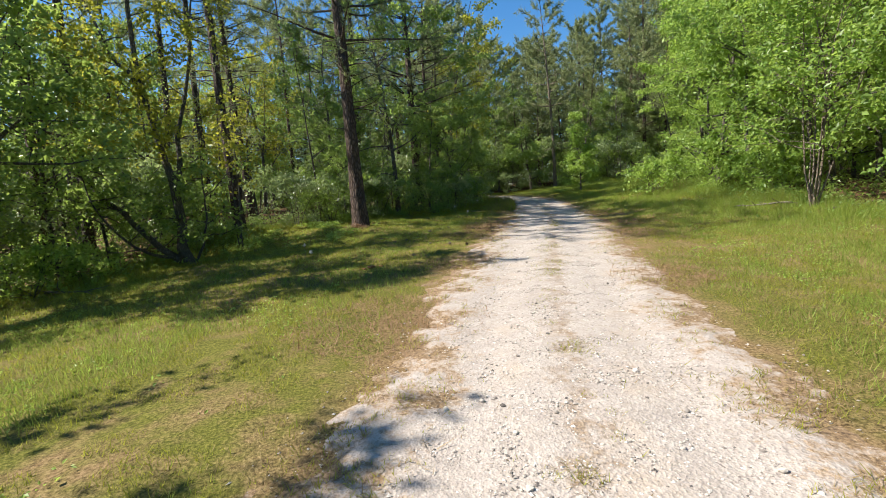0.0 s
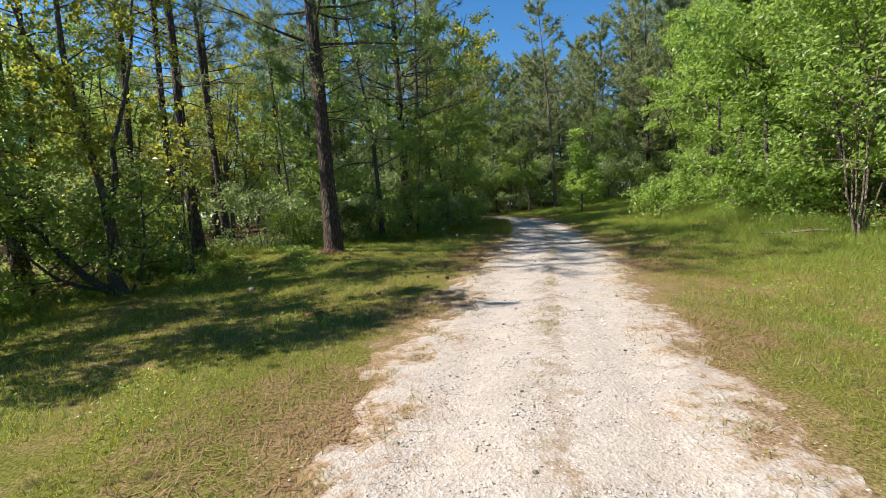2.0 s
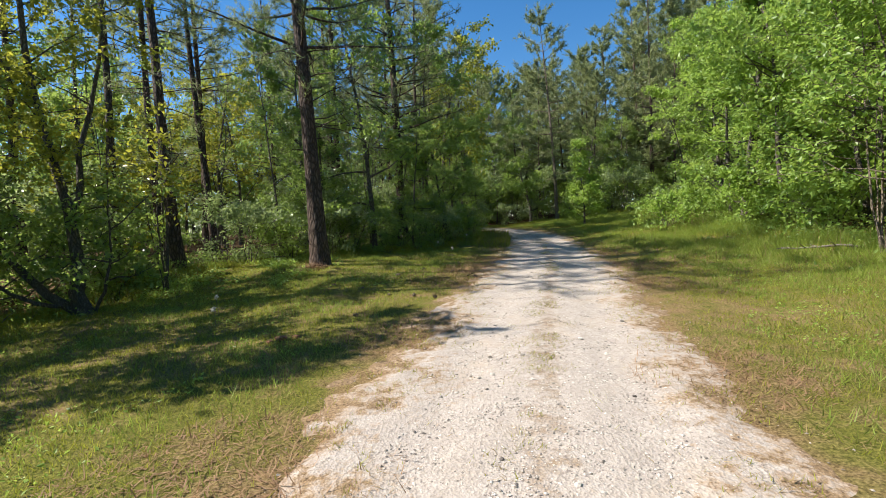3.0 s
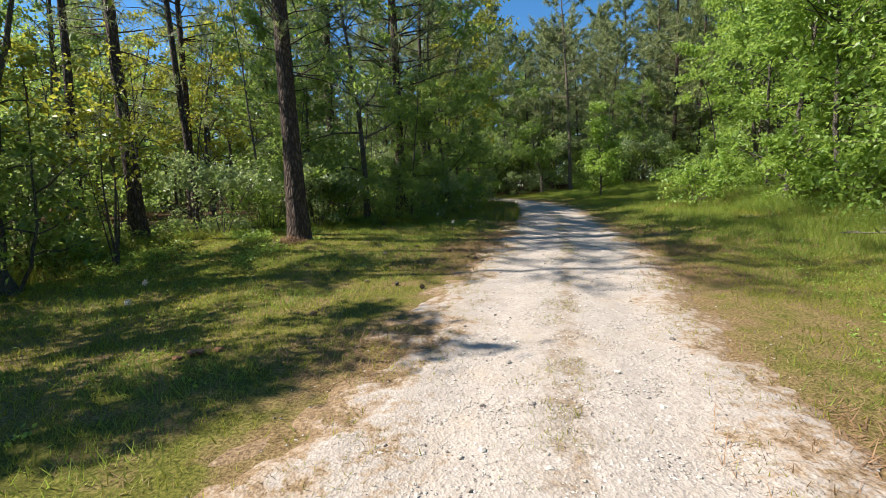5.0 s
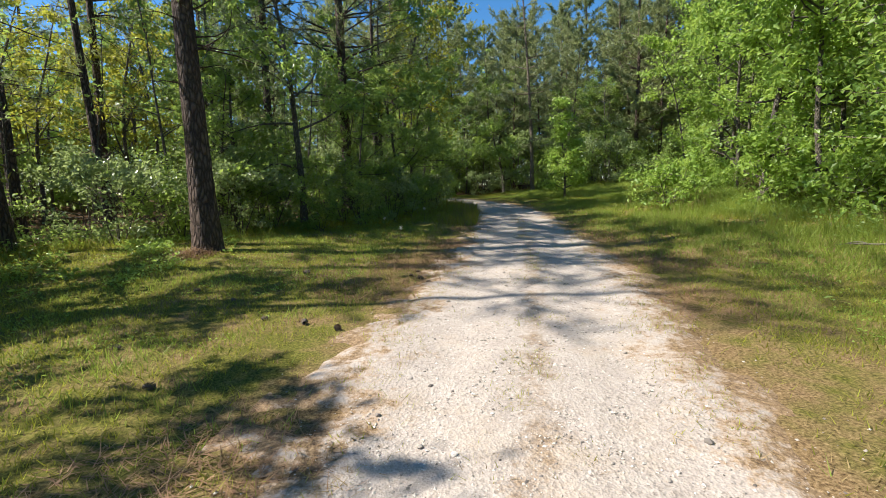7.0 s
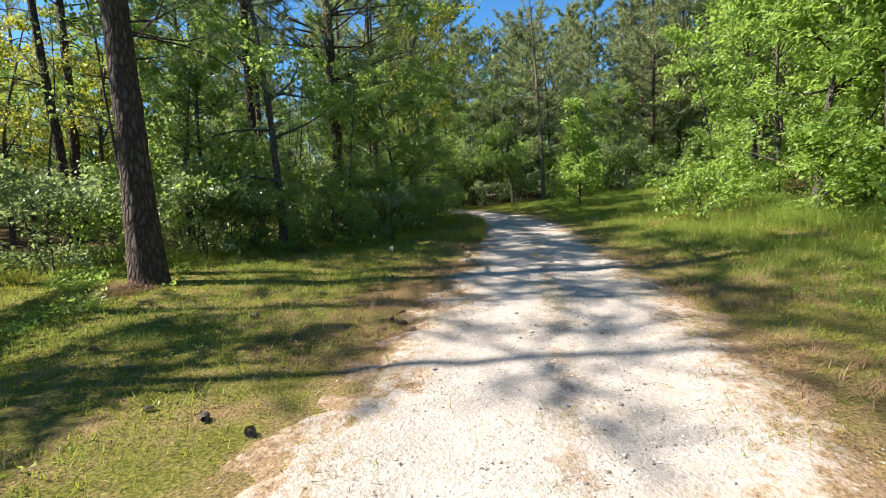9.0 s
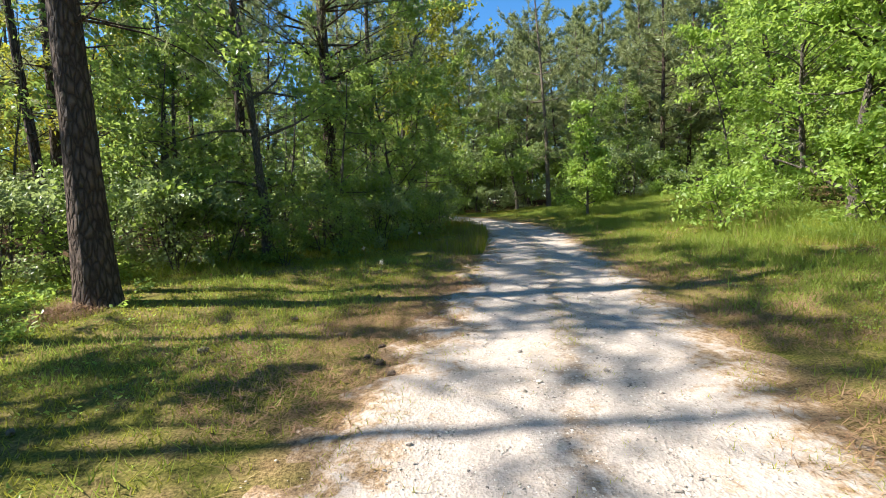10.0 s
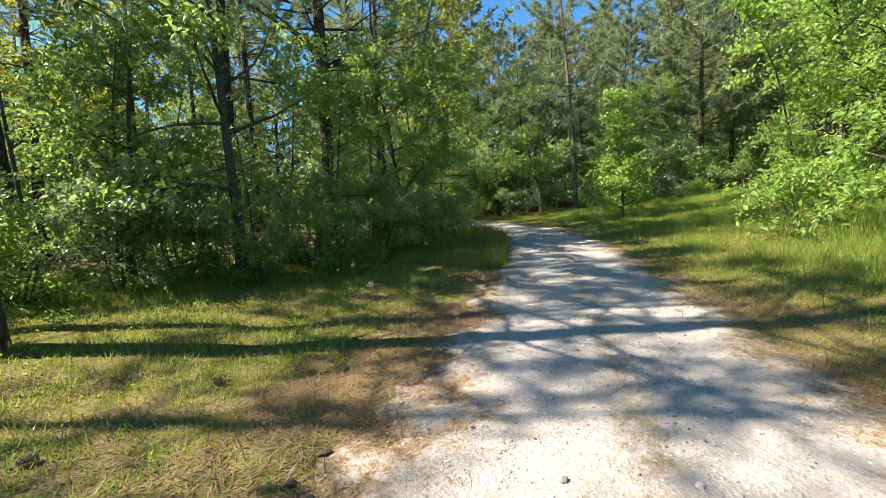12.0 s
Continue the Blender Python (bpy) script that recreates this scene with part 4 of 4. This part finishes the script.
CLOD = plain_material("dark_soil", (0.03, 0.02, 0.013), (0.12, 0.08, 0.05), 35.0)
for k, (px, py, size) in enumerate(((1.38, 12.85, 0.06), (1.5, 12.62, 0.05), (1.25, 13.0, 0.045), (1.62, 13.1, 0.04), (1.35, 13.3, 0.05))):
    clod((px, py, top_of(px, py) + size * 0.3), size, 400 + k, CLOD)
for k, (px, py, size) in enumerate(((-1.27, 8.2, 0.09), (-1.12, 8.28, 0.055), (-1.38, 8.1, 0.05))):
    clod((px, py, top_of(px, py) + size * 0.2), size, 420 + k, RED_CLAY, "lump of reddish clay turned up in the grass")


def needle_heap(name, label, px, py, wide, tall, count, material, seed):
    """A loose heap of fallen needles."""
    r = np.random.default_rng(seed)
    ang, out = r.uniform(0, 6.283, count), np.sqrt(r.uniform(0, 1, count)) * wide
    x, y = px + out * np.cos(ang), py + out * np.sin(ang)
    z = land(x, y) + relief(x, y) + tall * np.clip(1 - out / wide, 0, 1) * r.uniform(0.3, 1, count)
    way = unit(r.normal(0, 1, (count, 3)) * (1, 1, 0.35))
    side = unit(np.cross(way, (0, 0, 1))) * 0.004
    at = np.stack([x, y, z], -1)
    v = np.stack([at - side, at + side, at + way * 0.14], 1).reshape(-1, 3)
    return tagged(new(name, raw_mesh(name, v, np.arange(3 * count).reshape(-1, 3), material)), label, "pine straw", kind="stuff")


needle_heap("pine_straw", "rusty red pine straw heaped at a pine's foot", -2.72, 14.68, 0.42, 0.2, 1600, NEEDLE_DRY, 501)
for k, (px, py, wide, count) in enumerate(((0.9, 12.6, 1.0, 3400), (1.4, 14.3, 0.9, 3600), (2.0, 16.2, 0.8, 3000), (2.7, 18.6, 0.7, 2200), (5.3, 13.6, 0.9, 2800), (5.6, 16.6, 0.8, 2400), (4.5, 11.2, 0.8, 1800), (-0.6, 5.0, 1.1, 2600), (0.2, 8.3, 0.8, 1600), (3.1, 6.6, 0.8, 1600))):
    needle_heap("pine_straw", "dry brown pine straw fallen on the verge", px, py, wide, 0.02, count, NEEDLE_DRY, 502 + k)


def weeds(name, label, x, y, low, high, size, material, seed):
    """Low broad-leaved weeds."""
    r = np.random.default_rng(seed)
    at = np.stack([x, y, land(x, y) + relief(x, y) + r.uniform(low, high, len(x)) ** 1.3], -1)
    return tagged(new(name, leaf_mesh(name, at, size, material, r, 1.0, 0.1, 0.55)), label, "weeds", kind="stuff")


r = np.random.default_rng(511)
x, y = r.uniform(-6.2, -1.9, 9000), r.uniform(12.8, 17.0, 9000)
keep = (value_noise(x, y, 0.6, 41) > 0.48) & (x < -1.9 - np.abs(y - 15) * 0.5)
weeds("weeds", "lush low weeds round the pine's foot", x[keep], y[keep], 0.0, 0.22, 0.07, LEAF_BRIGHT, 512)
y = 1.0 + 17 * r.uniform(0, 1, 70000) ** 1.4
x = left_woods(y) + (right_woods(y) - left_woods(y)) * r.uniform(0, 1, len(y))
keep = (value_noise(x, y, 0.55, 45) * 0.6 + value_noise(x, y, 0.17, 46) * 0.4 > 0.55) & (np.abs(off_road(x, y)) > 2.1 + value_noise(x, y, 1.3, 47))
x, y = x[keep], y[keep]
weeds("weeds", "small clover and plantain leaves among the mown grass", x, y, 0.0, 0.09, 0.038, LEAF_BRIGHT, 516)
y = r.uniform(6, 30, 16000)
x = np.where(r.uniform(0, 1, len(y)) < 0.5, left_woods(y) + r.exponential(0.5, len(y)) - 0.5, right_woods(y) - r.exponential(0.5, len(y)) + 0.4)
keep = value_noise(x, y, 0.8, 42) > 0.45
weeds("weeds", "low leafy undergrowth along the wood's edge", x[keep], y[keep], 0.02, 0.45, 0.085, LEAF_GREEN, 513)

y = r.uniform(7, 32, 16000)
x = left_woods(y) - r.uniform(0.2, 6, len(y))
keep = value_noise(x, y, 0.9, 43) > 0.4
weeds("weeds", "leafy ground cover under the trees", x[keep], y[keep], 0.02, 0.5, 0.11, LEAF_GREEN, 514)

y = r.uniform(4, 30, 11000)
x = right_woods(y) + r.uniform(0.2, 5, len(y))
keep = value_noise(x, y, 0.9, 44) > 0.4
weeds("weeds", "leafy ground cover under the trees", x[keep], y[keep], 0.02, 0.5, 0.11, LEAF_GREEN, 515)


def seed_stalk(px, py, tall, seed):
    """A thin dry stalk with a pale fluffy head."""
    r = np.random.default_rng(seed)
    stalk = thing("seed_stalk", (px, py, top_of(px, py)), "thin dry weed stalk with a pale seed head", "weed", "weed stalks")
    stem = Wood()
    line = crooked((0, 0, -0.02), (0, 0, 1), tall, 5, r, 0.06)
    stem.tube(line, 0.004, 0.002, 5)
    part("stem", stem.mesh("stem", DEADWOOD), stalk)
    at = line[-1] + r.normal(0, 0.014, (60, 3))
    part("seed_head", leaf_mesh("seed_head", at, 0.03, SEED, r), stalk)


for px, py, tall, seed in ((0.56, 18.08, 0.42, 1), (-2.6, 9.3, 0.3, 2), (0.95, 17.2, 0.3, 3), (-3.0, 10.2, 0.35, 4), (1.6, 20.4, 0.45, 5)):
    seed_stalk(px, py, tall, seed)


def fallen_branch(px, py, turn, length, seed):
    r = np.random.default_rng(seed)
    branch = thing("fallen_branch", (px, py, top_of(px, py)), "bare grey fallen branch at the edge of the wood", "fallen branch", "fallen branches", turn)
    wood = Wood()
    line = crooked((0, 0, 0.03), (1, 0, 0.22), length, 8, r, 0.1, -0.03)
    line[:, 2] = np.maximum(line[:, 2], 0.03)
    wood.tube(line, 0.035, 0.01, 7)
    part("bough", wood.mesh("bough", DEADWOOD), branch)
    for k in range(4):
        side = Wood()
        q = along(line, np.array([0.3 + 0.17 * k]))[0]
        side.tube(crooked(q, (0.6, float(r.choice((-1, 1))) * 0.8, 0.35), length * 0.3, 4, r, 0.15, -0.04), 0.013, 0.004, 5)
        part("twig", side.mesh("twig", DEADWOOD), branch)


for k, (px, py, turn, length) in enumerate(((-8.1, 10.4, 40, 1.9), (-7.9, 9.2, -30, 1.6), (-5.6, 16.9, 15, 1.4), (-7.3, 13.6, 70, 1.5), (9.4, 12.3, 150, 1.5), (9.0, 10.9, 20, 1.2))):
    fallen_branch(px, py, turn, length, 600 + k)

# ---- bare grey saplings standing in the wood ----
bare = broadleaf_tree("bare_sapling", on(-7.6, 16.5), "thin grey sapling with few leaves in the wood", 71, 7.0, 0.04, 1.3, 0.3, 160, 0.13, (BARK_GREY, LEAF_GREEN), limbs=16, group="bare saplings in the wood")
for py in np.arange(9, 34, 1.3):
    px = float(left_woods(py)) - rng.uniform(0.3, 6.5)
    if free(px, py):
        copy_thing(bare, pose(px, py, top_of(px, py) - 0.05, rng.normal(0, 3), rng.normal(0, 3), rng.uniform(0, 360)) @ Matrix.Scale(rng.uniform(0.6, 1.3), 4))
